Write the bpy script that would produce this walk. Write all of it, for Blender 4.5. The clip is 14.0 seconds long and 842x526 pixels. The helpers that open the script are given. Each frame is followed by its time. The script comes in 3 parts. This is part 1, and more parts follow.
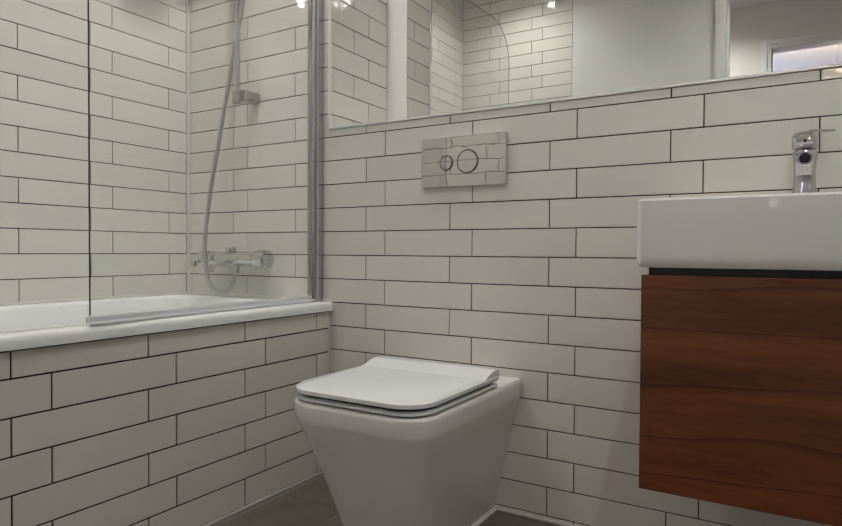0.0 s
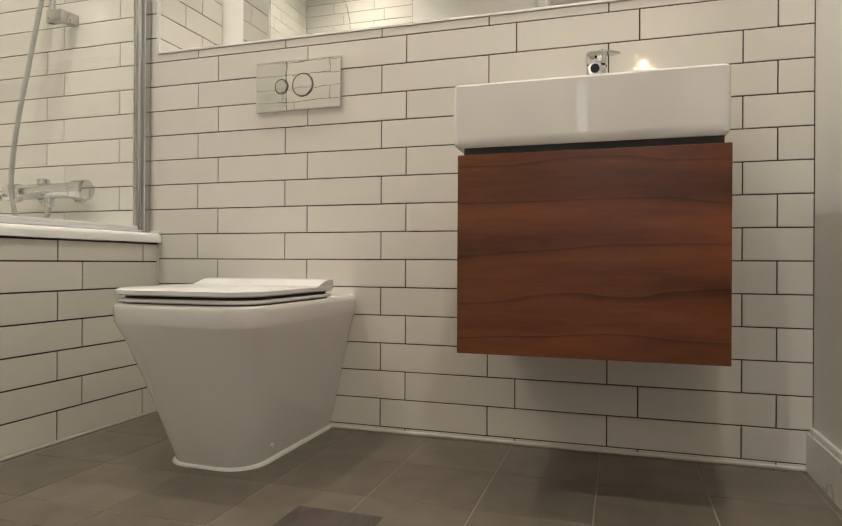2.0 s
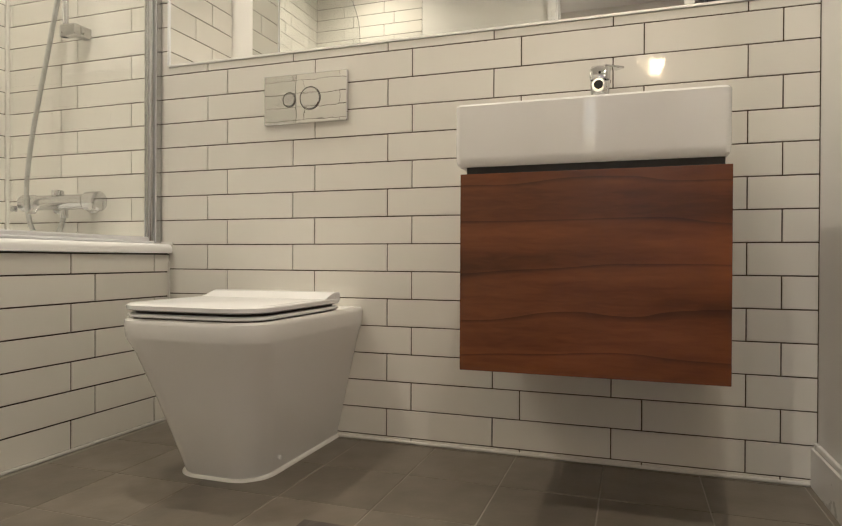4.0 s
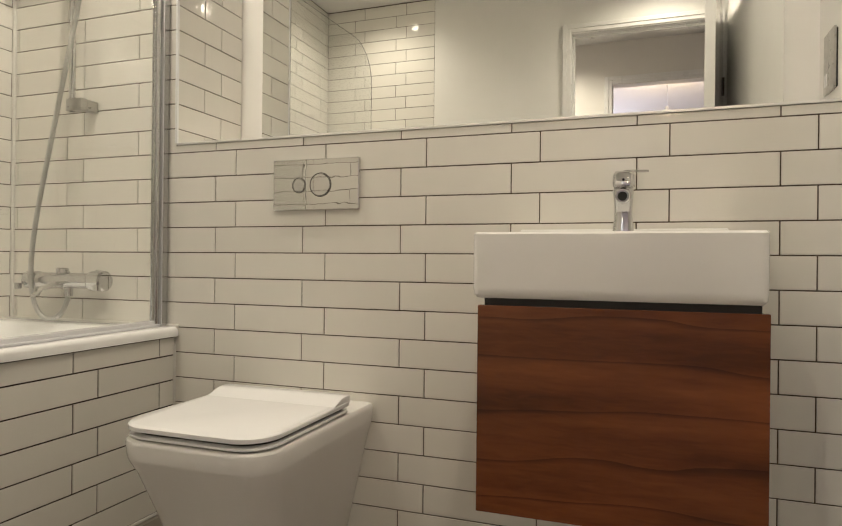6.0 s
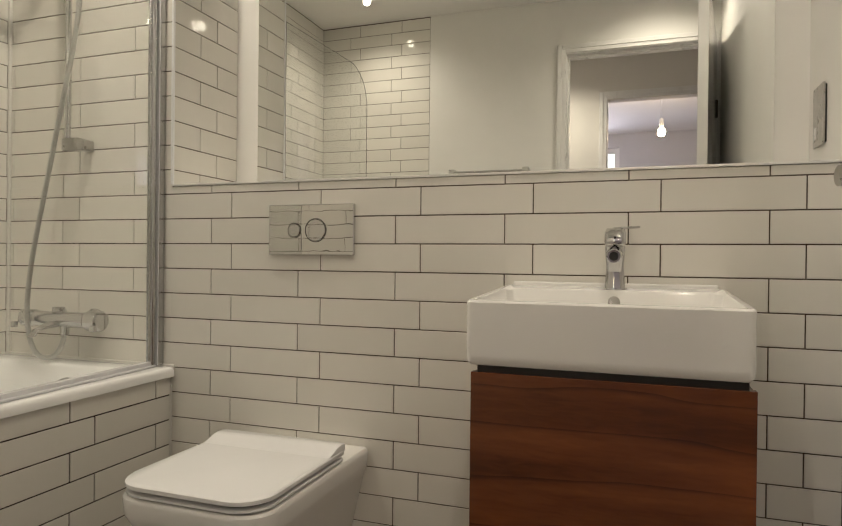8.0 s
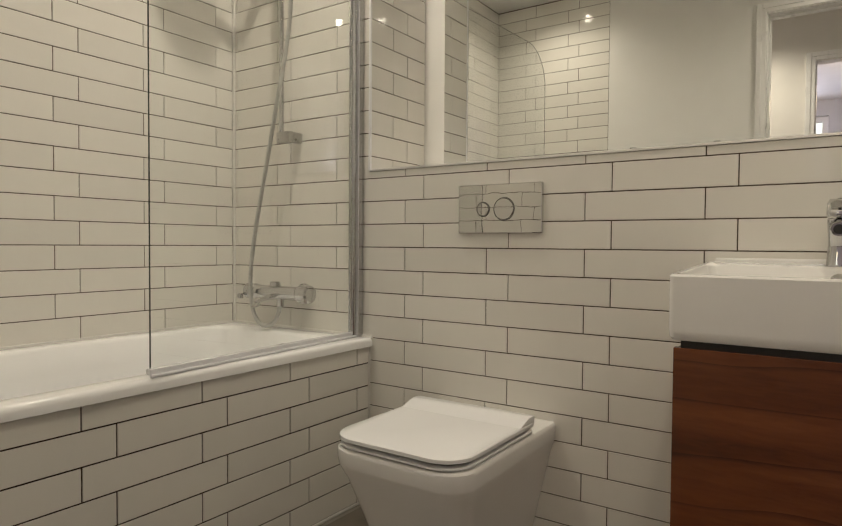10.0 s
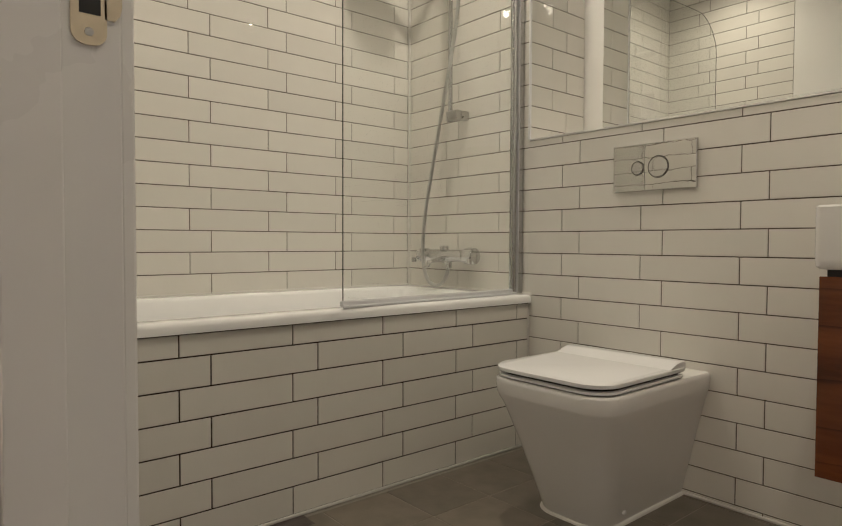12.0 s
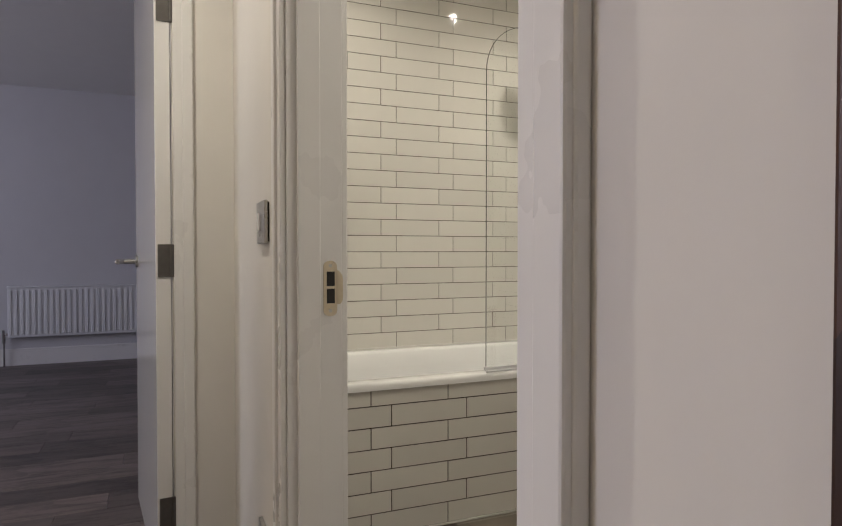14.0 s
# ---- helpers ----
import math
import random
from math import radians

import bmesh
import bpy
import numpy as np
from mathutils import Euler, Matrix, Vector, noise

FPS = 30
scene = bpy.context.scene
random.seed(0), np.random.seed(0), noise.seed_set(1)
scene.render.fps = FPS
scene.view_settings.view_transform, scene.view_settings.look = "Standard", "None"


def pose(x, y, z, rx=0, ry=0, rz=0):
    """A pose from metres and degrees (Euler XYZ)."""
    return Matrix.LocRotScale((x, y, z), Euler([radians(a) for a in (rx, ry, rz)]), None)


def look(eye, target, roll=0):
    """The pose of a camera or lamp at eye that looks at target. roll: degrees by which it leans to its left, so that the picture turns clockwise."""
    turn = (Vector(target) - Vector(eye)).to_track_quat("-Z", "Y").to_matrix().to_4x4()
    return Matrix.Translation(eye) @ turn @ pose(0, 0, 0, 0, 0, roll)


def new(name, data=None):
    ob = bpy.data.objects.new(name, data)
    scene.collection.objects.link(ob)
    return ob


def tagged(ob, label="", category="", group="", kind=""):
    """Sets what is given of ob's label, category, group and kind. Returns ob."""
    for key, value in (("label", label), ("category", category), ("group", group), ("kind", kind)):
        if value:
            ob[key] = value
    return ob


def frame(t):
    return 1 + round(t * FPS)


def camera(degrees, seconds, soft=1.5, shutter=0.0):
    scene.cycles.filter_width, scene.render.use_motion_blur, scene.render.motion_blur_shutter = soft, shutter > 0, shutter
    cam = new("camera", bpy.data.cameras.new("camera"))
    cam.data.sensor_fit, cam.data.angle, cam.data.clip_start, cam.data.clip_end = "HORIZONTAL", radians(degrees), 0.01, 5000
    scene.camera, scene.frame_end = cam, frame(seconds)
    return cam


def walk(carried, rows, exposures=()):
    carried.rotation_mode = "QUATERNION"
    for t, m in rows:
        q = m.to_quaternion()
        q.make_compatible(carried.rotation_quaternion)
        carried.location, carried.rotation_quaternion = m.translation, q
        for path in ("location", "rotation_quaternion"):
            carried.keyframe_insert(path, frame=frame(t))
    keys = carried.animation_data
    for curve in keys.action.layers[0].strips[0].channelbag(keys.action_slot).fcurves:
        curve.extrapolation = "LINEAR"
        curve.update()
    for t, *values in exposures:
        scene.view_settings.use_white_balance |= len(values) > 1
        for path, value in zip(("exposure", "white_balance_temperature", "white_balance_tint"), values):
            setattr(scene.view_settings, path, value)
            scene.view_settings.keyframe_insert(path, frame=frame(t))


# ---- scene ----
cam = camera(68.2, 14.0, soft=1.2)
PATH = [
    (0, (0.499, 0.401, 0.728), (-0.54, 2.11, 0.689), 0.3),
    (0.5, (0.514, 0.394, 0.67), (-0.385, 2.18, 0.645), 0.4),
    (1, (0.509, 0.383, 0.575), (-0.192, 2.256, 0.589), 0.6),
    (1.5, (0.538, 0.39, 0.514), (-0.092, 2.288, 0.515), 0.4),
    (2, (0.558, 0.38, 0.471), (-0.046, 2.287, 0.471), 0.3),
    (2.5, (0.573, 0.39, 0.475), (-0.037, 2.295, 0.478), 0.4),
    (5, (0.582, 0.36, 0.615), (-0.103, 2.239, 0.594), 0.3),
    (5.5, (0.55, 0.419, 0.695), (-0.155, 2.291, 0.686), 0.5),
    (6, (0.549, 0.427, 0.765), (-0.123, 2.311, 0.765), 0.6),
    (6.5, (0.561, 0.419, 0.831), (-0.04, 2.326, 0.833), 0.5),
    (7, (0.562, 0.421, 0.865), (-0.043, 2.327, 0.863), 0.5),
    (7.5, (0.569, 0.425, 0.875), (-0.067, 2.321, 0.867), 0.6),
    (8, (0.557, 0.414, 0.902), (-0.103, 2.302, 0.892), 0.6),
    (8.5, (0.529, 0.39, 0.929), (-0.249, 2.231, 0.907), 0.5),
    (9, (0.516, 0.374, 0.948), (-0.407, 2.148, 0.907), 0.4),
    (11.5, (0.579, 0.258, 0.749), (-0.821, 1.684, 0.688), 0.4),
    (12, (0.679, 0.213, 0.749), (-0.851, 1.499, 0.684), 0.2),
    (12.5, (0.813, 0.171, 0.817), (-0.882, 1.231, 0.741), 0.1),
    (13, (0.972, 0.093, 0.892), (-0.839, 0.939, 0.83), 0.2),
    (13.5, (1.171, 0.029, 0.973), (-0.671, 0.808, 0.935), 0.0),
    (14, (1.28, 0.038, 1.027), (-0.566, 0.807, 0.988), -0.0),
]
EXPOSURES = [(0, 0.22, 5350, 10), (0.5, 0.28, 5600, 10), (1.5, 0.66, 5900, 10), (2.5, 0.82, 5950, 10), (5.0, 0.72, 6150, 10), (7.0, 0.38, 6200, 10), (9.0, 0.15, 6150, 10), (11.5, 0.15, 6150, 10), (12.5, 0.13, 6150, 10), (14.0, 0.19, 5900, 10)]
walk(cam, [(t, look(eye, target, roll)) for t, eye, target, roll in PATH], EXPOSURES)

# ---- world and large lights ----
world = bpy.data.worlds.new("world")
scene.world = world
world.use_nodes = True
wn = world.node_tree
sky = wn.nodes.new("ShaderNodeTexSky")
sky.sky_type, sky.sun_disc = "NISHITA", False
sky.sun_elevation, sky.sun_rotation = radians(25), radians(200)
wn.links.new(sky.outputs[0], wn.nodes["Background"].inputs[0])
wn.nodes["Background"].inputs[1].default_value = 0.10

WARM, DAY = (1.0, 0.87, 0.67), (0.90, 0.85, 1.0)
XL, XR, YB, YF, YM = -1.535, 0.985, 0.355, 2.0, 2.33
XE, LEDGE, HALL, CEIL = -0.826, 1.130, 0.25, 2.50
ROW, TW = 0.0775, 0.303
ZTOP = 14 * ROW + 0.015
JOINT, TT = 0.0029, 0.003
DL, DR, DH = 0.13, 0.945, 2.165
XH, YH = -0.77, -0.83
XLIV, YS, XBED = -5.25, -3.9, 2.3
SPOTS = [(-1.03, 0.75), (-0.83, 1.73), (0.64, 0.72), (0.70, 1.68)]
# the second hall spot is an added fill lamp, out of view
HALL_SPOTS = [(-0.10, -0.30), (1.9, -0.30)]


def lamp(name, kind, m, power, colour, size=0.1, size_y=0.0):
    data = bpy.data.lights.new(name, kind)
    data.energy, data.color = power, colour
    if kind == "AREA":
        data.shape, data.size, data.size_y = "RECTANGLE", size, size_y
    else:
        data.shadow_soft_size = size
    ob = new(name, data)
    ob.matrix_basis = m
    return ob


def spot(at, power):
    s = lamp("spot_light", "SPOT", pose(at[0], at[1], CEIL - 0.022), power, WARM, 0.022)
    s.data.spot_size, s.data.spot_blend = radians(150), 1.0


for at, power in zip(SPOTS, (17, 31, 20, 15)):
    spot(at, power)
for at, power in zip(HALL_SPOTS, (43, 9)):
    spot(at, power)
lamp("pendant_light", "POINT", pose(0.742, -1.84, 2.085), 9, (1.0, 0.72, 0.42), 0.035)
lamp("daylight_living", "AREA", pose(-2.9, YS + 0.1, 1.55, 90, 0, 0), 25, DAY, 2.0, 1.5)
lamp("daylight_bedroom", "AREA", pose(-0.55, YS + 0.1, 1.65, 90, 0, 0), 34, DAY, 0.7, 1.4)

# ---- materials ----


def material(name, colour, rough=0.5, metal=0.0, grain=0.0, scale=20.0, bump=0.0, bump_scale=60.0, vary=0.0, rough_vary=0.0, **more):
    """A Principled material with colour noise at two scales, roughness noise, relief, and a change from object to object."""
    m = bpy.data.materials.new(name)
    m.use_nodes = True
    nt, b = m.node_tree, m.node_tree.nodes["Principled BSDF"]
    b.inputs["Base Color"].default_value = (*colour, 1)
    b.inputs["Roughness"].default_value = rough
    b.inputs["Metallic"].default_value = metal
    for key, value in more.items():
        b.inputs[key.replace("_", " ")].default_value = value
    tc, info = nt.nodes.new("ShaderNodeTexCoord"), nt.nodes.new("ShaderNodeObjectInfo")
    shift = nt.nodes.new("ShaderNodeVectorMath")
    shift.operation = "MULTIPLY_ADD"
    shift.inputs[1].default_value = (1, 1, 1)
    off = nt.nodes.new("ShaderNodeVectorMath")
    off.operation = "SCALE"
    off.inputs[0].default_value = (31.0, 17.0, 53.0)
    nt.links.new(info.outputs["Random"], off.inputs["Scale"])
    nt.links.new(tc.outputs["Object"], shift.inputs[0])
    nt.links.new(off.outputs[0], shift.inputs[2])

    def noise_at(s, detail=4.0):
        n = nt.nodes.new("ShaderNodeTexNoise")
        n.inputs["Scale"].default_value, n.inputs["Detail"].default_value = s, detail
        nt.links.new(shift.outputs[0], n.inputs["Vector"])
        return n.outputs["Fac"]

    def mapped(fac, lo, hi):
        r = nt.nodes.new("ShaderNodeMapRange")
        r.inputs["From Min"].default_value, r.inputs["From Max"].default_value = 0.25, 0.75
        r.inputs["To Min"].default_value, r.inputs["To Max"].default_value = lo, hi
        nt.links.new(fac, r.inputs["Value"])
        return r.outputs[0]

    if grain or vary:
        value = nt.nodes.new("ShaderNodeHueSaturation")
        value.inputs["Color"].default_value = (*colour, 1)
        a, c = mapped(noise_at(scale), 1 - grain, 1 + grain), mapped(noise_at(scale * 0.11, 2.0), 1 - grain, 1 + grain)
        mul = nt.nodes.new("ShaderNodeMath")
        mul.operation = "MULTIPLY"
        nt.links.new(a, mul.inputs[0])
        nt.links.new(c, mul.inputs[1])
        mul2 = nt.nodes.new("ShaderNodeMath")
        mul2.operation = "MULTIPLY"
        r = nt.nodes.new("ShaderNodeMapRange")
        r.inputs["To Min"].default_value, r.inputs["To Max"].default_value = 1 - vary, 1 + vary * 0.5
        nt.links.new(info.outputs["Random"], r.inputs["Value"])
        nt.links.new(mul.outputs[0], mul2.inputs[0])
        nt.links.new(r.outputs[0], mul2.inputs[1])
        nt.links.new(mul2.outputs[0], value.inputs["Value"])
        nt.links.new(value.outputs[0], b.inputs["Base Color"])
    if rough_vary:
        nt.links.new(mapped(noise_at(scale * 0.7), rough * (1 - rough_vary), rough * (1 + rough_vary)), b.inputs["Roughness"])
    if bump:
        bp = nt.nodes.new("ShaderNodeBump")
        bp.inputs["Strength"].default_value, bp.inputs["Distance"].default_value = 1.0, bump
        nt.links.new(noise_at(bump_scale, 2.0), bp.inputs["Height"])
        nt.links.new(bp.outputs[0], b.inputs["Normal"])
    return m


def wood(name, dark, light, stretch, scale, rough, vary=0.25, streak=0.6, fibre=0.45, lines=0.45, wander=7.0, thin=0.80, wave=0.8):
    """Grain drawn out along one axis: bands, fine fibres and darker streaks."""
    m = bpy.data.materials.new(name)
    m.use_nodes = True
    nt, b = m.node_tree, m.node_tree.nodes["Principled BSDF"]
    tc, info, mp = nt.nodes.new("ShaderNodeTexCoord"), nt.nodes.new("ShaderNodeObjectInfo"), nt.nodes.new("ShaderNodeMapping")
    comb = nt.nodes.new("ShaderNodeCombineXYZ")
    for i in range(3):
        k = nt.nodes.new("ShaderNodeMath")
        k.operation = "MULTIPLY"
        k.inputs[1].default_value = (13.0, 29.0, 7.0)[i]
        nt.links.new(info.outputs["Random"], k.inputs[0])
        nt.links.new(k.outputs[0], comb.inputs[i])
    nt.links.new(comb.outputs[0], mp.inputs["Location"])
    nt.links.new(tc.outputs["Object"], mp.inputs["Vector"])
    mp.inputs["Scale"].default_value = stretch
    broad, fine, line = nt.nodes.new("ShaderNodeTexNoise"), nt.nodes.new("ShaderNodeTexNoise"), nt.nodes.new("ShaderNodeTexWave")
    for n, s, d in ((broad, scale, 3.0), (fine, scale * 9, 6.0)):
        n.inputs["Scale"].default_value, n.inputs["Detail"].default_value, n.inputs["Distortion"].default_value = s, d, 0.6
        nt.links.new(mp.outputs[0], n.inputs["Vector"])
    line.bands_direction, line.wave_profile = "Z", "SAW"
    line.inputs["Scale"].default_value, line.inputs["Distortion"].default_value = lines, wander
    line.inputs["Detail"].default_value, line.inputs["Detail Scale"].default_value = 2.0, wave
    nt.links.new(mp.outputs[0], line.inputs["Vector"])
    mix = nt.nodes.new("ShaderNodeMath")
    mix.operation = "MULTIPLY_ADD"
    nt.links.new(fine.outputs["Fac"], mix.inputs[0])
    mix.inputs[1].default_value = fibre
    nt.links.new(broad.outputs["Fac"], mix.inputs[2])
    ramp = nt.nodes.new("ShaderNodeValToRGB")
    ramp.color_ramp.elements[0].position, ramp.color_ramp.elements[0].color = 0.50, (*dark, 1)
    ramp.color_ramp.elements[1].position, ramp.color_ramp.elements[1].color = 0.92, (*light, 1)
    nt.links.new(mix.outputs[0], ramp.inputs[0])
    edge = nt.nodes.new("ShaderNodeMapRange")
    edge.inputs["From Min"].default_value, edge.inputs["From Max"].default_value = thin, 1.0
    edge.inputs["To Min"].default_value, edge.inputs["To Max"].default_value = 1.0, 1.0 - streak
    nt.links.new(line.outputs["Fac"], edge.inputs["Value"])
    r = nt.nodes.new("ShaderNodeMapRange")
    r.inputs["To Min"].default_value, r.inputs["To Max"].default_value = 1 - vary, 1 + vary
    nt.links.new(info.outputs["Random"], r.inputs["Value"])
    mul = nt.nodes.new("ShaderNodeMath")
    mul.operation = "MULTIPLY"
    nt.links.new(edge.outputs[0], mul.inputs[0])
    nt.links.new(r.outputs[0], mul.inputs[1])
    hue = nt.nodes.new("ShaderNodeHueSaturation")
    nt.links.new(ramp.outputs[0], hue.inputs["Color"])
    nt.links.new(mul.outputs[0], hue.inputs["Value"])
    nt.links.new(hue.outputs[0], b.inputs["Base Color"])
    b.inputs["Roughness"].default_value = rough
    bp = nt.nodes.new("ShaderNodeBump")
    bp.inputs["Strength"].default_value, bp.inputs["Distance"].default_value = 0.3, 0.0005
    nt.links.new(fine.outputs["Fac"], bp.inputs["Height"])
    nt.links.new(bp.outputs[0], b.inputs["Normal"])
    return m


TILE = material("white_glazed_tile", (0.77, 0.745, 0.69), 0.045, grain=0.012, scale=14, bump=0.0004, bump_scale=34, vary=0.05, rough_vary=0.3)
GROUT = material("grey_grout", (0.075, 0.049, 0.030), 0.95, grain=0.15, scale=60, bump=0.0006, bump_scale=300)
# darker copy of GROUT: the recess shade of the panel's joints is painted in
SHADEGROUT = material("grout_with_painted_shade", (0.038, 0.024, 0.014), 0.95, grain=0.15, scale=60, bump=0.0006, bump_scale=300)
PAINT = material("white_wall_paint", (0.80, 0.785, 0.755), 0.75, grain=0.012, scale=9, bump=0.00008, bump_scale=220)
HALLPAINT = material("cream_wall_paint", (0.74, 0.71, 0.66), 0.7, grain=0.015, scale=9, bump=0.00008, bump_scale=220)
COOLPAINT = material("grey_wall_paint", (0.62, 0.61, 0.62), 0.8, grain=0.012, scale=7, bump=0.00008, bump_scale=220)
GLOSS = material("white_satin_paint", (0.78, 0.765, 0.745), 0.30, grain=0.012, scale=12, bump=0.0001, bump_scale=40, rough_vary=0.2)
DOORPAINT = material("white_door_paint", (0.78, 0.765, 0.745), 0.07, grain=0.01, scale=5)
CERAMIC = material("white_ceramic", (0.88, 0.87, 0.85), 0.04, Specular_IOR_Level=0.8, grain=0.006, scale=6, bump=0.0004, bump_scale=7)
ACRYLIC = material("white_acrylic", (0.89, 0.89, 0.885), 0.12, grain=0.006, scale=6, bump=0.0004, bump_scale=8)
PLASTIC = material("white_plastic", (0.87, 0.87, 0.875), 0.18, grain=0.006, scale=10)
CHROME = material("chrome", (0.66, 0.66, 0.66), 0.03, 1.0, grain=0.02, scale=30, rough_vary=0.4)
PLATE = material("polished_plate", (0.72, 0.72, 0.71), 0.012, 1.0, grain=0.01, scale=20, bump=0.00016, bump_scale=16)
STEEL = material("satin_steel", (0.50, 0.49, 0.47), 0.32, 1.0, grain=0.05, scale=60, rough_vary=0.3)
ALU = material("bright_aluminium", (0.50, 0.50, 0.50), 0.22, 1.0)
TRIM = material("pale_tile_trim", (0.86, 0.85, 0.83), 0.40, 0.6, grain=0.02, scale=30)
BRASS = material("pale_brass", (0.62, 0.54, 0.40), 0.35, 1.0, grain=0.08, scale=60, rough_vary=0.3)
HINGE = material("dull_hinge_steel", (0.16, 0.15, 0.14), 0.45, 0.8, grain=0.08, scale=60)
# near-black: shade painted into gaps and holes, plus small parts black in themselves
DARK = material("gap_shade_and_black_parts", (0.012, 0.011, 0.010), 0.6, grain=0.1)
RUBBER = material("black_rubber", (0.02, 0.02, 0.02), 0.6, grain=0.1)
SEALANT = material("white_sealant", (0.72, 0.70, 0.66), 0.4, grain=0.04, scale=40)
SEAL = material("clear_plastic_seal", (0.90, 0.90, 0.92), 0.25, Transmission_Weight=0.35, IOR=1.3)
HOSE = material("ribbed_steel_hose", (0.55, 0.55, 0.54), 0.28, 1.0, grain=0.1, scale=300)
MIRROR = material("mirror_silver", (0.95, 0.965, 0.945), 0.004, 1.0)
FLOORTILE = material("grey_stone_tile", (0.165, 0.140, 0.112), 0.40, grain=0.16, scale=16, bump=0.0003, bump_scale=90, vary=0.12, rough_vary=0.12)
FLOORGROUT = material("pale_floor_grout", (0.36, 0.33, 0.29), 0.9, grain=0.1, scale=50)
WALNUT = wood("walnut_veneer", (0.088, 0.025, 0.0075), (0.222, 0.067, 0.0200), (0.8, 0.8, 5.0), 2.4, 0.27, vary=0.0, streak=0.48, fibre=0.30, lines=0.75, wander=4.6, thin=0.91, wave=2.4)
OAK = wood("smoky_plank", (0.022, 0.016, 0.014), (0.15, 0.12, 0.11), (7.0, 1.0, 1.0), 4.0, 0.45, vary=0.35, streak=0.3, fibre=0.7)
BROWN = wood("dark_brown_wood", (0.03, 0.012, 0.007), (0.10, 0.04, 0.02), (6.0, 6.0, 0.6), 3.0, 0.4, vary=0.0)
RADIATOR = material("white_enamel", (0.80, 0.80, 0.80), 0.3, grain=0.01)

GLASS = bpy.data.materials.new("clear_glass")
GLASS.use_nodes = True
gb = GLASS.node_tree.nodes["Principled BSDF"]
gb.inputs["Base Color"].default_value = (0.985, 0.997, 0.988, 1)
gb.inputs["Roughness"].default_value, gb.inputs["IOR"].default_value = 0.0, 1.45
gb.inputs["Transmission Weight"].default_value = 1.0
EDGE = material("green_glass_edge", (0.16, 0.20, 0.17), 0.15, Transmission_Weight=0.5)


def glowing(name, colour, strength):
    m = bpy.data.materials.new(name)
    m.use_nodes = True
    b = m.node_tree.nodes["Principled BSDF"]
    b.inputs["Base Color"].default_value = (*colour, 1)
    b.inputs["Emission Color"].default_value = (*colour, 1)
    b.inputs["Emission Strength"].default_value = strength
    return m


LENS = glowing("lamp_lens", (1.0, 0.86, 0.66), 14.0)
BULB = glowing("warm_bulb", (1.0, 0.74, 0.42), 30.0)

# ---- mesh helpers ----


def part(name, bm, mat, parent=None, label="", smooth=False):
    me = bpy.data.meshes.new(name)
    bmesh.ops.recalc_face_normals(bm, faces=bm.faces[:])
    bm.to_mesh(me)
    bm.free()
    me.materials.append(mat)
    if smooth:
        me.polygons.foreach_set("use_smooth", [True] * len(me.polygons))
        me.set_sharp_from_angle(angle=radians(38))
    ob = new(name, me)
    ob.parent = parent
    if label:
        tagged(ob, label)
    return ob


def add_box(bm, x0, x1, y0, y1, z0, z1, bevel=0.0, m=None):
    made = bmesh.ops.create_cube(bm, size=1.0, matrix=Matrix.LocRotScale(((x0 + x1) / 2, (y0 + y1) / 2, (z0 + z1) / 2), None, (abs(x1 - x0), abs(y1 - y0), abs(z1 - z0))))
    verts = made["verts"]
    if bevel:
        edges = list({e for v in verts for e in v.link_edges})
        out = bmesh.ops.bevel(bm, geom=edges, offset=bevel, segments=2, profile=0.5, affect="EDGES")
        verts = list({v for f in out["faces"] for v in f.verts} | {v for v in verts if v.is_valid})
    if m is not None:
        bmesh.ops.transform(bm, matrix=m, verts=verts)
    return bm


def box(x0, x1, y0, y1, z0, z1, bevel=0.0, m=None):
    return add_box(bmesh.new(), x0, x1, y0, y1, z0, z1, bevel, m)


def add_tube(bm, p, q, r0, r1=None, n=20, bevel=0.0):
    """A capped cylinder or cone from p to q."""
    p, q = Vector(p), Vector(q)
    r1 = r0 if r1 is None else r1
    turn = (q - p).to_track_quat("Z", "Y").to_matrix().to_4x4()
    rings = []
    length = (q - p).length
    stations = [(0, r0), (length, r1)]
    if bevel:
        stations = [(0, r0 - bevel), (bevel, r0), (length - bevel, r1), (length, r1 - bevel)]
    for z, r in stations:
        rings.append([bm.verts.new(p + turn @ Vector((r * math.cos(i * math.tau / n), r * math.sin(i * math.tau / n), z))) for i in range(n)])
    for a, b in zip(rings, rings[1:]):
        for i in range(n):
            bm.faces.new((a[i], a[(i + 1) % n], b[(i + 1) % n], b[i]))
    bm.faces.new(rings[0][::-1])
    bm.faces.new(rings[-1])
    return bm


def tube(*args, **kw):
    return add_tube(bmesh.new(), *args, **kw)


def ring(x0, x1, y0, y1, z, r0, r1, n=7):
    """A rounded rectangle at height z: r0 at the corners of y0, r1 at those of y1."""
    points = []
    for cx, cy, r, start in ((x1 - r1, y1 - r1, r1, 0), (x0 + r1, y1 - r1, r1, 90), (x0 + r0, y0 + r0, r0, 180), (x1 - r0, y0 + r0, r0, 270)):
        for i in range(n):
            a = radians(start + 90 * i / (n - 1))
            points.append((cx + r * math.cos(a), cy + r * math.sin(a), z))
    return points


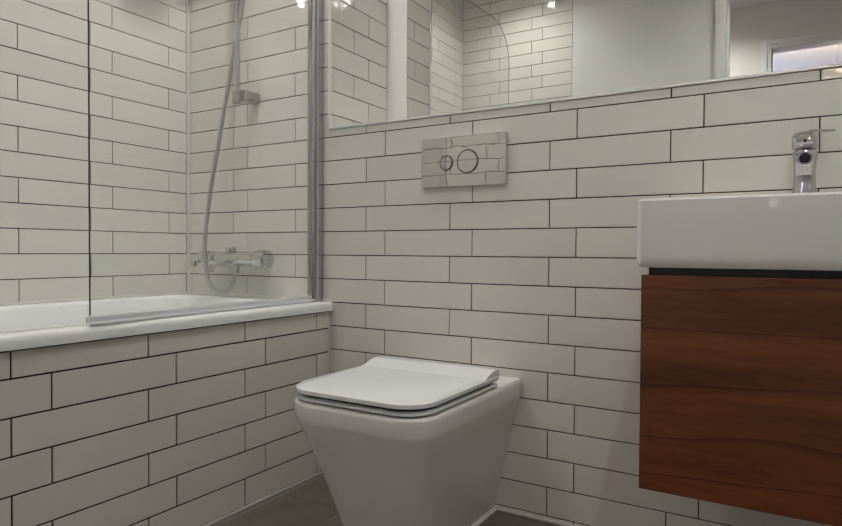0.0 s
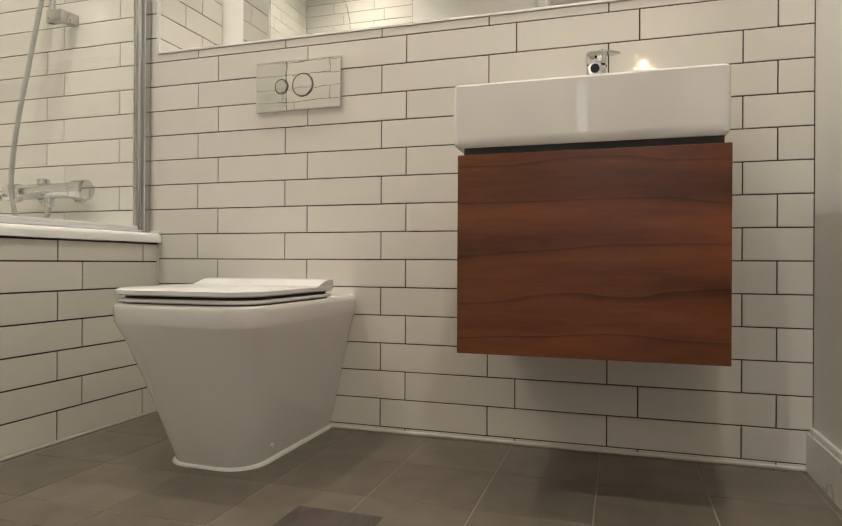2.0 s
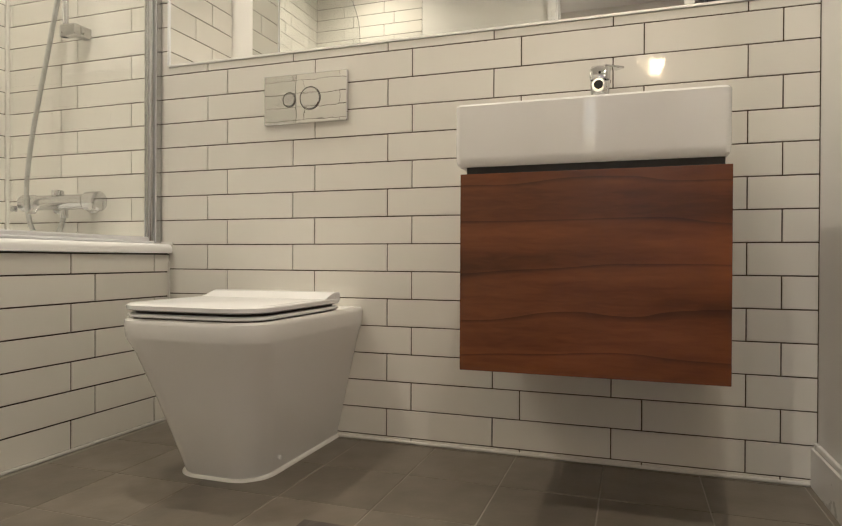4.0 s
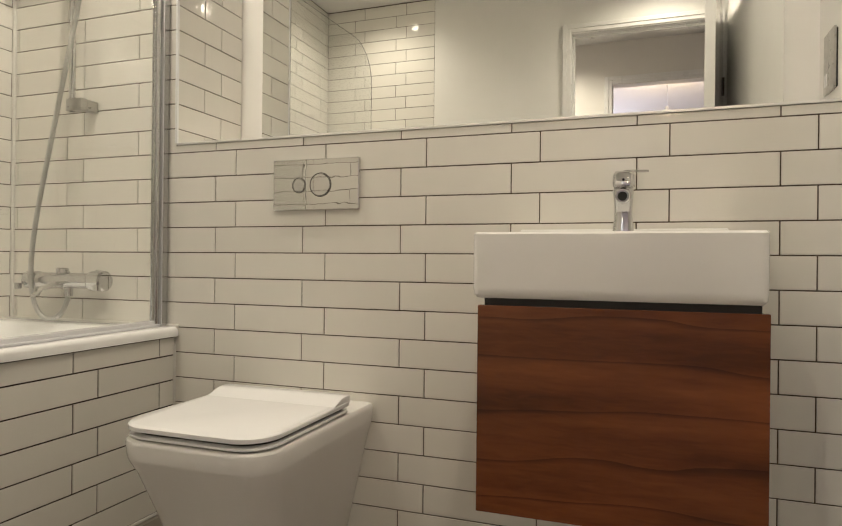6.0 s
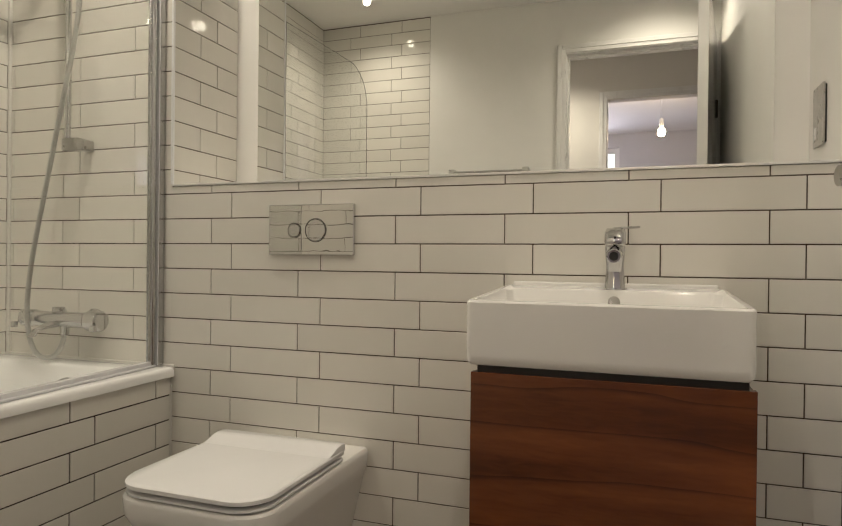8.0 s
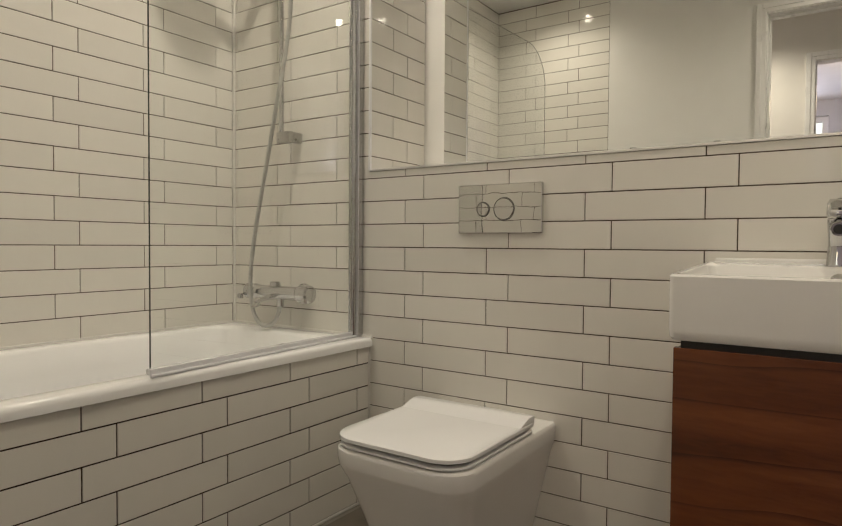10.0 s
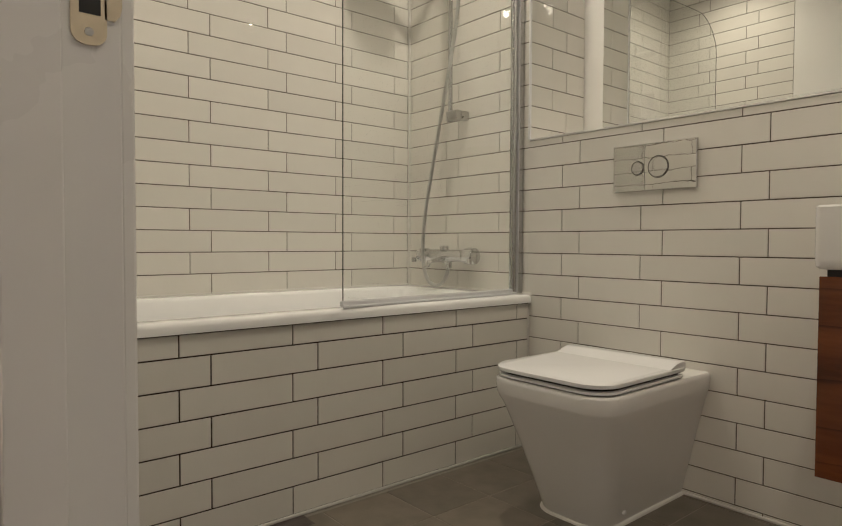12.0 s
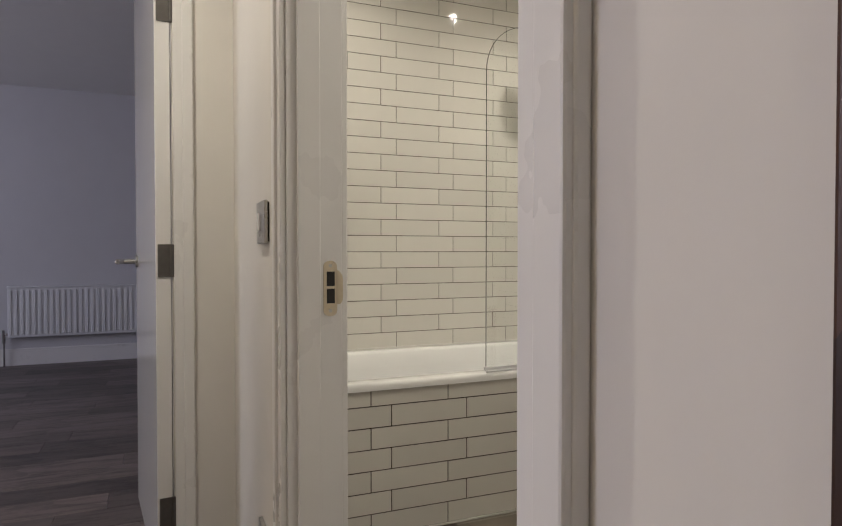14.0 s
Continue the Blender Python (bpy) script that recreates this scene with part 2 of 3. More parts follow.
def loft(rings, cap0=True, cap1=True):
    bm = bmesh.new()
    rows = [[bm.verts.new(p) for p in r] for r in rings]
    for a, b in zip(rows, rows[1:]):
        for i in range(len(a)):
            bm.faces.new((a[i], a[(i + 1) % len(a)], b[(i + 1) % len(a)], b[i]))
    if cap0:
        bm.faces.new(rows[0][::-1])
    if cap1:
        bm.faces.new(rows[-1])
    return bm


def structure(name, bm, mat, label, category):
    return tagged(part(name, bm, mat), label, category, kind="structure")


def thing(name, label, category, at=(0, 0, 0), group=""):
    ob = new(name)
    ob.empty_display_size = 0.05
    ob.location = at
    return tagged(ob, label, category, group)


def sub(name, bm, mat, parent, label="", smooth=False):
    """A part given in world metres under a thing that stands elsewhere."""
    base = parent.matrix_basis.copy()
    up = parent.parent
    while up:
        base = up.matrix_basis @ base
        up = up.parent
    bmesh.ops.transform(bm, matrix=base.inverted(), verts=bm.verts[:])
    return part(name, bm, mat, parent, label, smooth)


# ---- the bathroom's shell ----
structure("floor", box(XL - 0.1, XR + 0.1, HALL + 0.05, YM + 0.1, -0.1, -0.0012), FLOORGROUT, "grey stone-look floor tiles with pale joints", "floor")
floor = bpy.data.objects["floor"]
structure("ceiling", box(XL - 0.1, XR + 0.1, YB, YM + 0.1, CEIL, CEIL + 0.1), PAINT, "plain white painted bathroom ceiling", "ceiling")
wall_left = structure("wall_west", box(XL - 0.1, XL - TT, YB, YM + 0.1, 0, CEIL), GROUT, "white brick-bond tiled wall along the bath", "wall")
wall_front = structure("wall_north", box(XL - TT, XR, YF + TT, YM, 0, LEDGE - 0.006), GROUT, "white tiled cistern wall with dark joints", "wall")
wall_end = structure("wall_bath_end", box(XL - TT, XE - TT, YF + TT, YM + 0.1, LEDGE - 0.006, CEIL), GROUT, "white tiled wall at the tap end of the bath", "wall")
wall_mirror = structure("wall_recess", box(XE - TT, XR, YM, YM + 0.1, LEDGE - 0.006, CEIL), PAINT, "white painted recess wall around the mirror", "wall")
wall_right = structure("wall_east", box(XR, XR + 0.1, YB, YM + 0.1, 0, CEIL), PAINT, "white painted side wall behind the door", "wall")
bm = box(XH - 0.1, DL - 0.028, HALL, YB - 0.002, 0, CEIL)
add_box(bm, DR + 0.028, 3.1, HALL, YB - 0.002, 0, CEIL)
add_box(bm, DL - 0.028, DR + 0.028, HALL, YB - 0.002, DH + 0.028, CEIL)
wall_hall = structure("wall_hall_north", bm, HALLPAINT, "cream painted hall wall around the bathroom doorway", "wall")
bm = box(-0.75, DL - 0.028, YB - 0.002, YB, 0, CEIL)
add_box(bm, DR + 0.028, XR, YB - 0.002, YB, 0, CEIL)
add_box(bm, DL - 0.028, DR + 0.028, YB - 0.002, YB, DH + 0.028, CEIL)
wall_back = structure("wall_south", bm, PAINT, "white painted wall beside the bathroom door", "wall")
wall_back_tiled = structure("wall_bath_foot", box(XL - 0.1, -0.75, YB - 0.1, YB, 0, CEIL), GROUT, "white tiled wall at the foot of the bath", "wall")
structure("ledge", box(XE + 0.001, XR - 0.001, YF + 0.004, YM - 0.001, LEDGE - 0.005, LEDGE), PAINT, "white ledge below the recessed mirror", "ledge")
structure("trim", box(XE, XR - 0.001, YF - 0.0035, YF + 0.003, LEDGE - 0.005, LEDGE + 0.001), TRIM, "thin bright metal tile trim", "trim")
bm = box(XE - 0.006, XE + 0.0015, YF - 0.0025, YF + 0.005, LEDGE + 0.001, CEIL)
structure("trim", bm, PLASTIC, "thin white tile trim on the corner", "trim")

# door lining, stops and architraves
bm = bmesh.new()
for s, x in ((1, DL), (-1, DR)):
    add_box(bm, x - s * 0.028, x, HALL, YB, 0, DH, 0.0015)
    add_box(bm, x, x + s * 0.013, HALL + 0.018, YB - 0.045, 0, DH - 0.014, 0.0015)
add_box(bm, DL - 0.028, DR + 0.028, HALL, YB, DH, DH + 0.028, 0.0015)
add_box(bm, DL, DR, HALL + 0.018, YB - 0.045, DH - 0.013, DH, 0.0015)
structure("door_frame", bm, GLOSS, "white satin-painted door lining with stops", "door frame")


def architrave(lo, hi, top, face, out, axis="y", width=0.058):
    """A moulded surround on a wall face: two uprights and a head, stepped in section."""
    bm = bmesh.new()

    def bar(a0, a1, z0, z1, depth):
        if axis == "y":
            add_box(bm, a0, a1, face, face + out * depth, z0, z1, 0.0025)
        else:
            add_box(bm, face, face + out * depth, a0, a1, z0, z1, 0.0025)

    for s, e in ((-1, lo), (1, hi)):
        a, b = e + s * 0.006, e + s * (0.006 + width)
        bar(min(a, b), max(a, b), 0, top + 0.006 + width, 0.012)
        c, d = e + s * (0.006 + width * 0.45), e + s * (0.004 + width)
        bar(min(c, d), max(c, d), 0, top + 0.004 + width, 0.018)
    bar(lo - 0.005, hi + 0.005, top + 0.006, top + 0.005 + width, 0.0115)
    bar(lo - width * 0.5, hi + width * 0.5, top + 0.006 + width * 0.45, top + 0.003 + width, 0.0175)
    return bm


structure("trim", architrave(DL, DR, DH, HALL, -1), GLOSS, "white moulded architrave on the hall side", "trim")
structure("trim", architrave(DL, DR - 0.03, DH, YB, 1, width=0.05), GLOSS, "white moulded architrave inside the bathroom", "trim")
bm = box(XR - 0.015, XR - 0.0005, YB + 0.02, YF - 0.002, 0, 0.088)
add_box(bm, XR - 0.010, XR - 0.0005, YB + 0.02, YF - 0.002, 0.088, 0.102, 0.003)
structure("baseboard", bm, GLOSS, "white painted skirting board", "skirting")
bm = bmesh.new()
add_box(bm, -0.821, XR - 0.016, YF - 0.007, YF, 0, 0.009, 0.003)
add_box(bm, -0.824, -0.816, YB, YF, 0, 0.009, 0.003)
add_box(bm, -0.8275, -0.8205, YF - 0.007, YF, 0.009, 0.505, 0.002)
add_box(bm, XL, XL + 0.011, YF - 0.011, YF, 0.56, CEIL, 0.003)
add_box(bm, XL, -0.81, YF - 0.006, YF, 0.557, 0.566, 0.002)
add_box(bm, XL, XL + 0.006, YB, YF - 0.006, 0.557, 0.566, 0.002)
structure("sealant", bm, SEALANT, "white silicone sealant bead in the corners", "sealant")

# ---- hall, living room and bedroom beyond the doorways ----
structure("floor_hall", box(XLIV - 0.1, 3.2, YS - 0.1, HALL + 0.05, -0.1, -0.012), OAK, "dark smoky wood plank floor", "floor")
structure("floor_living", box(XLIV - 0.1, XL - 0.1, HALL + 0.05, 1.3, -0.1, -0.012), OAK, "dark smoky wood plank floor", "floor")
structure("ceiling_hall", box(XLIV - 0.1, 3.2, YS - 0.1, HALL, CEIL, CEIL + 0.1), PAINT, "white ceiling over the hall and rooms", "ceiling")
structure("ceiling_living", box(XLIV - 0.1, XL - 0.1, HALL, 1.3, CEIL, CEIL + 0.1), PAINT, "white ceiling over the living room", "ceiling")
LD0, LD1 = -0.74, 0.068
bm = box(XH - 0.1, XH, LD1, HALL, 0, CEIL)
add_box(bm, XH - 0.1, XH, YS, LD0, 0, CEIL)
add_box(bm, XH - 0.1, XH, LD0, LD1, DH, CEIL)
structure("wall_hall_west", bm, HALLPAINT, "cream painted end wall of the hall with a doorway", "wall")
BD0, BD1 = 0.318, 1.118
bm = box(XH, BD0 - 0.03, YH - 0.1, YH, 0, CEIL)
add_box(bm, BD1 + 0.03, 3.1, YH - 0.1, YH, 0, CEIL)
add_box(bm, BD0 - 0.03, BD1 + 0.03, YH - 0.1, YH, DH, CEIL)
structure("wall_hall_south", bm, HALLPAINT, "cream painted hall wall with the bedroom doorway", "wall")
structure("wall_hall_east", box(3.1, 3.2, YH - 0.1, YB, 0, CEIL), HALLPAINT, "cream painted end wall of the hall", "wall")
structure("wall_bedroom_east", box(XBED, XBED + 0.1, YS, YH - 0.1, 0, CEIL), COOLPAINT, "pale painted bedroom wall", "wall")
structure("wall_living_west", box(XLIV - 0.1, XLIV, YS, 1.3, 0, CEIL), COOLPAINT, "pale grey living room wall behind the radiator", "wall")
structure("wall_living_north", box(XLIV, XL - 0.12, 1.3, 1.4, 0, CEIL), COOLPAINT, "pale grey living room wall", "wall")
structure("wall_living_east", box(XL - 0.12, XL - 0.1, HALL, 1.3, 0, CEIL), COOLPAINT, "pale grey living room wall", "wall")
structure("wall_living_return", box(XL - 0.1, XH - 0.1, HALL, HALL + 0.05, 0, CEIL), COOLPAINT, "pale grey living room wall", "wall")
WINDOWS = [(-3.9, -1.9, 0.8, 2.3), (-0.55, 0.32, 0.95, 2.33)]
bm = bmesh.new()
xs = [XLIV - 0.1, -3.9, -1.9, -0.55, 0.32, XBED + 0.1]
for a, b in ((0, 1), (2, 3), (4, 5)):
    add_box(bm, xs[a], xs[b], YS - 0.2, YS, 0, CEIL)
for x0, x1, z0, z1 in WINDOWS:
    add_box(bm, x0, x1, YS - 0.2, YS, 0, z0)
    add_box(bm, x0, x1, YS - 0.2, YS, z1, CEIL)
structure("wall_rooms_south", bm, COOLPAINT, "pale painted outer wall with windows", "wall")
for i, (x0, x1, z0, z1) in enumerate(WINDOWS):
    w = thing(f"window_{i + 1}", "white framed window with daylight behind it", "window", ((x0 + x1) / 2, YS, z0))
    w["kind"] = "structure"
    bm = bmesh.new()
    for a, b, c, d in ((x0, x0 + 0.06, z0, z1), (x1 - 0.06, x1, z0, z1), (x0 + 0.06, x1 - 0.06, z0, z0 + 0.06), (x0 + 0.06, x1 - 0.06, z1 - 0.06, z1), ((x0 + x1) / 2 - 0.03, (x0 + x1) / 2 + 0.03, z0 + 0.06, z1 - 0.06)):
        add_box(bm, a, b, YS - 0.12, YS - 0.06, c, d, 0.004)
    sub("window_frame", bm, GLOSS, w)
    pane = sub("pane", box(x0 + 0.06, x1 - 0.06, YS - 0.095, YS - 0.085, z0 + 0.06, z1 - 0.06), GLASS, w)
    pane.visible_shadow = False
    sub("window_sill", box(x0 - 0.03, x1 + 0.03, YS - 0.06, YS + 0.05, z0 - 0.025, z0, 0.004), GLOSS, w)
structure("trim", architrave(BD0, BD1, DH, YH, 1), GLOSS, "white moulded architrave of the bedroom doorway", "trim")
bm = bmesh.new()
for x0, x1 in ((BD0 - 0.03, BD0), (BD1, BD1 + 0.03)):
    add_box(bm, x0, x1, YH - 0.1, YH, 0, DH)
structure("door_frame", bm, GLOSS, "white door lining of the bedroom", "door frame")
bm = box(XH - 0.1, XH, LD1 - 0.002, LD1 + 0.001, 0, DH)
add_box(bm, XH - 0.1, XH, LD0 - 0.001, LD0 + 0.025, 0, DH)
structure("door_frame", bm, GLOSS, "white door lining of the living room", "door frame")
bm = bmesh.new()
add_box(bm, XH, XH + 0.012, LD1 + 0.004, LD1 + 0.062, 0, DH + 0.05, 0.0025)
add_box(bm, XH, XH + 0.018, LD1 + 0.03, LD1 + 0.06, 0, DH + 0.048, 0.0025)
add_box(bm, XH, XH + 0.012, LD0 - 0.062, LD0 - 0.004, 0, DH + 0.05, 0.0025)
add_box(bm, XH, XH + 0.012, LD0 - 0.003, LD1 + 0.003, DH + 0.004, DH + 0.05, 0.0025)
structure("trim", bm, GLOSS, "white moulded architrave of the living room doorway", "trim")
bm = box(XLIV, XLIV + 0.016, YS, 1.3, 0, 0.13)
add_box(bm, XLIV, XLIV + 0.011, YS, 1.3, 0.13, 0.15, 0.004)
structure("baseboard", bm, GLOSS, "tall white skirting board in the living room", "skirting")

# ---- downlights ----


def downlight(x, y, group):
    d = thing("ceiling_light", "small recessed white ceiling downlight, switched on", "downlight", (x, y, CEIL), group)
    part("rim", loft([[(r * math.cos(i * math.tau / 28), r * math.sin(i * math.tau / 28), z) for i in range(28)] for r, z in ((0.043, 0.0), (0.042, -0.004), (0.033, -0.006), (0.029, 0.0))], False, False), PLASTIC, d, smooth=True)
    part("lens", loft([[(r * math.cos(i * math.tau / 28), r * math.sin(i * math.tau / 28), -0.001) for i in range(28)] for r in (0.029, 0.001)], False, True), LENS, d, "bright warm lamp lens")


for at in SPOTS:
    downlight(*at, "bathroom downlights")
# also builds a fitting for the added second hall spot
for at in HALL_SPOTS:
    downlight(*at, "hall downlights")

# ---- bath ----
bath = thing("bathtub", "white built-in bath with a rounded rim and chrome overflow", "bath", ((XL - 0.80) / 2, (YB + YF) / 2, 0))
X0, X1, Y0, Y1, ZR = XL + 0.002, -0.808, YB + 0.002, YF - 0.002, 0.560
rings = [ring(X0, X1, Y0, Y1, ZR - 0.030, 0.006, 0.006), ring(X0, X1, Y0, Y1, ZR - 0.014, 0.006, 0.006), ring(X0 + 0.002, X1 - 0.002, Y0 + 0.002, Y1 - 0.002, ZR - 0.007, 0.006, 0.006), ring(X0 + 0.006, X1 - 0.006, Y0 + 0.006, Y1 - 0.006, ZR - 0.002, 0.006, 0.006), ring(X0 + 0.013, X1 - 0.013, Y0 + 0.013, Y1 - 0.013, ZR, 0.008, 0.008)]
for inset, z, r in ((0.062, ZR, 0.07), (0.070, ZR - 0.003, 0.075), (0.078, ZR - 0.012, 0.08), (0.090, ZR - 0.08, 0.09), (0.105, ZR - 0.22, 0.10), (0.130, ZR - 0.35, 0.12), (0.165, ZR - 0.392, 0.12), (0.22, ZR - 0.400, 0.10)):
    slope = 0.0 if z > ZR - 0.02 else (ZR - z) * 0.55
    rings.append(ring(X0 + inset, X1 - inset, Y0 + inset + slope, Y1 - inset - 0.02, z, r, r))
sub("tub", loft(rings, False, True), ACRYLIC, bath, smooth=True)
o = (-1.140, Y1 - 0.116, 0.487)
bm = tube((o[0], o[1] + 0.02, o[2]), (o[0], o[1] - 0.012, o[2] + 0.002), 0.034, 0.030, n=28, bevel=0.004)
overflow = sub("overflow", bm, CHROME, bath, "chrome overflow cover", True)
sub("overflow_slot", box(o[0] - 0.014, o[0] + 0.014, o[1] - 0.0135, o[1] - 0.0105, o[2] - 0.018, o[2] - 0.010, 0.001), DARK, overflow)
panel = structure("bath_panel", box(-0.9, -0.824 - TT, YB, YF + TT, 0, 0.528), SHADEGROUT, "white tiled bath panel with shade painted into its dark joints", "bath panel")

# ---- bath screen ----
SX, SY0, SY1, SZ0, SZ1, SR = -0.866, 1.185, 1.972, 0.578, 1.905, 0.19
screen = thing("shower_screen", "clear glass bath screen with a rounded corner and chrome profile", "screen", (SX, SY1, 0.56))
outline = [(SY1, SZ0), (SY1, SZ1)] + [(SY0 + SR - SR * math.sin(radians(a)), SZ1 - SR + SR * math.cos(radians(a))) for a in range(0, 91, 6)] + [(SY0, SZ0)]
bm = loft([[(SX + d, y, z) for y, z in outline] for d in (-0.003, 0.003)])
pane = sub("pane", bm, GLASS, screen)
pane.visible_shadow = False
bm = bmesh.new()
for (ya, za), (yb, zb) in zip(outline[1:], outline[2:]):
    d = (Vector((0, yb - ya, zb - za))).normalized() * 0.0002
    add_tube(bm, Vector((SX, ya, za)) - d, Vector((SX, yb, zb)) + d, 0.0012, n=6)
sub("glass_edge", bm, EDGE, screen, "dark green polished glass edge")
bm = box(SX - 0.008, SX + 0.008, SY0 - 0.006, SY1 - 0.01, 0.565, 0.581, 0.003)
add_box(bm, SX + 0.008, SX + 0.016, SY0 - 0.008, SY1 - 0.01, 0.5605, 0.569, 0.003)
sub("bottom_seal", bm, SEAL, screen, "translucent plastic drip seal")
bm = box(SX - 0.014, SX + 0.014, 1.968, 1.998, 0.5625, SZ1 + 0.01, 0.003)
profile = sub("wall_profile", bm, ALU, screen, "bright aluminium wall channel")
bm = tube((SX, 1.955, 0.565), (SX, 1.955, SZ1 + 0.006), 0.012, n=18)
add_box(bm, SX - 0.006, SX + 0.006, 1.936, 1.952, 0.566, SZ1, 0.002)
sub("hinge_profile", bm, ALU, screen, "chrome pivot tube", True)
sub("seal_strip", box(SX - 0.004, SX + 0.016, 1.9665, 1.9685, 0.566, SZ1), SEAL, screen)
screen.rotation_euler = (0, 0, radians(2.9))

# ---- shower ----
mixer = thing("bath_mixer", "chrome thermostatic bath shower mixer on the tiled wall", "mixer tap", (-1.21, YF, 0.695))
MY, MZ = 1.935, 0.697
sub("body", tube((-1.322, MY, MZ), (-1.098, MY, MZ), 0.0250, n=28, bevel=0.003), CHROME, mixer, smooth=True)
for x in (-1.135, -1.285):
    bm = tube((x, MY + 0.005, MZ), (x, YF - 0.010, MZ), 0.016, n=20)
    add_tube(bm, (x, YF - 0.014, MZ), (x, YF, MZ), 0.034, n=28, bevel=0.004)
    sub("wall_union", bm, CHROME, mixer, smooth=True)
for x0, x1, r in ((-1.378, -1.322, 0.0285), (-1.098, -1.042, 0.0325)):
    knob = sub("knob", tube((x0, MY, MZ), (x1, MY, MZ), r, n=20, bevel=0.006), CHROME, mixer, smooth=True)
    sub("collar", tube((min(x0, x1, key=lambda v: abs(v + 1.2)) - 0.003, MY, MZ), (min(x0, x1, key=lambda v: abs(v + 1.2)) + 0.003, MY, MZ), r - 0.006, n=20), HINGE, knob, "dark ring between knob and body")
    e = x0 if x0 < -1.2 else x1
    sub("grip", box(e - 0.012, e + 0.008, MY - 0.040, MY - 0.026, MZ - 0.030, MZ - 0.010, 0.003), CHROME, knob)
bm = loft([[(-1.215 + 0.014 * math.cos(a), MY - d + 0.012 * math.sin(a) * c, MZ - e + 0.012 * math.sin(a) * s) for a in (i * math.tau / 16 for i in range(16))] for d, e, c, s in ((0.0, 0.012, 0.2, 1.0), (0.05, 0.016, 0.4, 0.9), (0.09, 0.026, 0.8, 0.6), (0.105, 0.045, 1.0, 0.1))])
sub("spout", bm, CHROME, mixer, smooth=True)
sub("diverter", tube((-1.198, MY, MZ - 0.020), (-1.198, MY, MZ - 0.052), 0.0135, n=16, bevel=0.002), CHROME, mixer, smooth=True)
sub("diverter_knob", tube((-1.225, MY, MZ + 0.020), (-1.225, MY, MZ + 0.040), 0.019, n=16, bevel=0.003), CHROME, mixer, smooth=True)

RX, RY = -1.206, 1.948
rail = thing("shower_rail", "chrome riser rail with square brackets and hand shower", "shower rail", (RX, YF, 1.27))
sub("rod", tube((RX, RY, 1.245), (RX, RY, 2.16), 0.0095, n=16), CHROME, rail, smooth=True)
for z in (1.265, 2.145):
    bm = box(RX - 0.014, RX + 0.052, RY - 0.013, RY + 0.013, z - 0.020, z + 0.020, 0.003)
    add_box(bm, RX + 0.026, RX + 0.056, RY + 0.010, YF, z - 0.018, z + 0.018, 0.003)
    sub("bracket", bm, STEEL, rail, "satin grey wall bracket")
bm = tube((RX - 0.024, RY - 0.004, 2.045), (RX + 0.022, RY - 0.004, 2.045), 0.018, n=18, bevel=0.003)
add_tube(bm, (RX + 0.010, RY - 0.012, 2.046), (RX + 0.022, RY - 0.050, 2.062), 0.017, n=18, bevel=0.003)
sub("slider", bm, CHROME, rail, smooth=True)
H0, H1 = Vector((RX + 0.018, RY - 0.030, 2.025)), Vector((-1.152, 1.800, 2.150))
head = sub("shower_handle", tube(H0, H1, 0.011, 0.015, n=18, bevel=0.002), CHROME, rail, smooth=True)
down = Vector((0.05, -0.34, -1.0)).normalized()
c = H1 + Vector((0.014, -0.046, 0.008))
bm = tube(c - down * 0.026, c, 0.022, 0.058, n=36)
add_tube(bm, c, c + down * 0.013, 0.062, 0.060, n=36, bevel=0.002)
sub("shower_head", bm, CHROME, head, smooth=True)
sub("spray_face", tube(c + down * 0.0128, c + down * 0.0145, 0.052, n=32), PLASTIC, head)

hose = bpy.data.curves.new("shower_hose", "CURVE")
hose.dimensions, hose.bevel_depth, hose.bevel_resolution, hose.resolution_u = "3D", 0.0078, 3, 14
path = [(RX + 0.018, RY - 0.029, 2.030), (-1.160, 1.926, 1.975), (-1.118, 1.92, 1.80), (-1.135, 1.915, 1.60), (-1.185, 1.905, 1.38), (-1.240, 1.90, 1.13), (-1.288, 1.895, 0.93), (-1.312, 1.893, 0.78), (-1.314, 1.893, 0.68), (-1.290, 1.895, 0.592), (-1.243, 1.905, 0.562), (-1.200, 1.925, 0.590), (-1.198, MY, 0.655)]
sp = hose.splines.new("NURBS")
sp.points.add(len(path) - 1)
for p, co in zip(sp.points, path):
    p.co = (*co, 1)
sp.use_endpoint_u, sp.order_u = True, 4
temp = new("temp_hose", hose)
bpy.context.view_layer.update()
me = bpy.data.meshes.new_from_object(temp.evaluated_get(bpy.context.evaluated_depsgraph_get()))
bpy.data.objects.remove(temp)
me.name = "shower_hose"
me.materials.clear()
me.materials.append(HOSE)
me.polygons.foreach_set("use_smooth", [True] * len(me.polygons))
tagged(new("shower_hose", me), "ribbed steel shower hose hanging from the hand shower", "shower hose")

# ---- toilet ----
WX = -0.340
toilet = thing("toilet", "white back-to-wall toilet with a closed soft-edged lid", "toilet", (WX, 1.75, 0))


def wring(half, y0, z, r, y1=YF - 0.001):
    return ring(WX - half, WX + half, y0, y1, z, r, 0.006, 9)


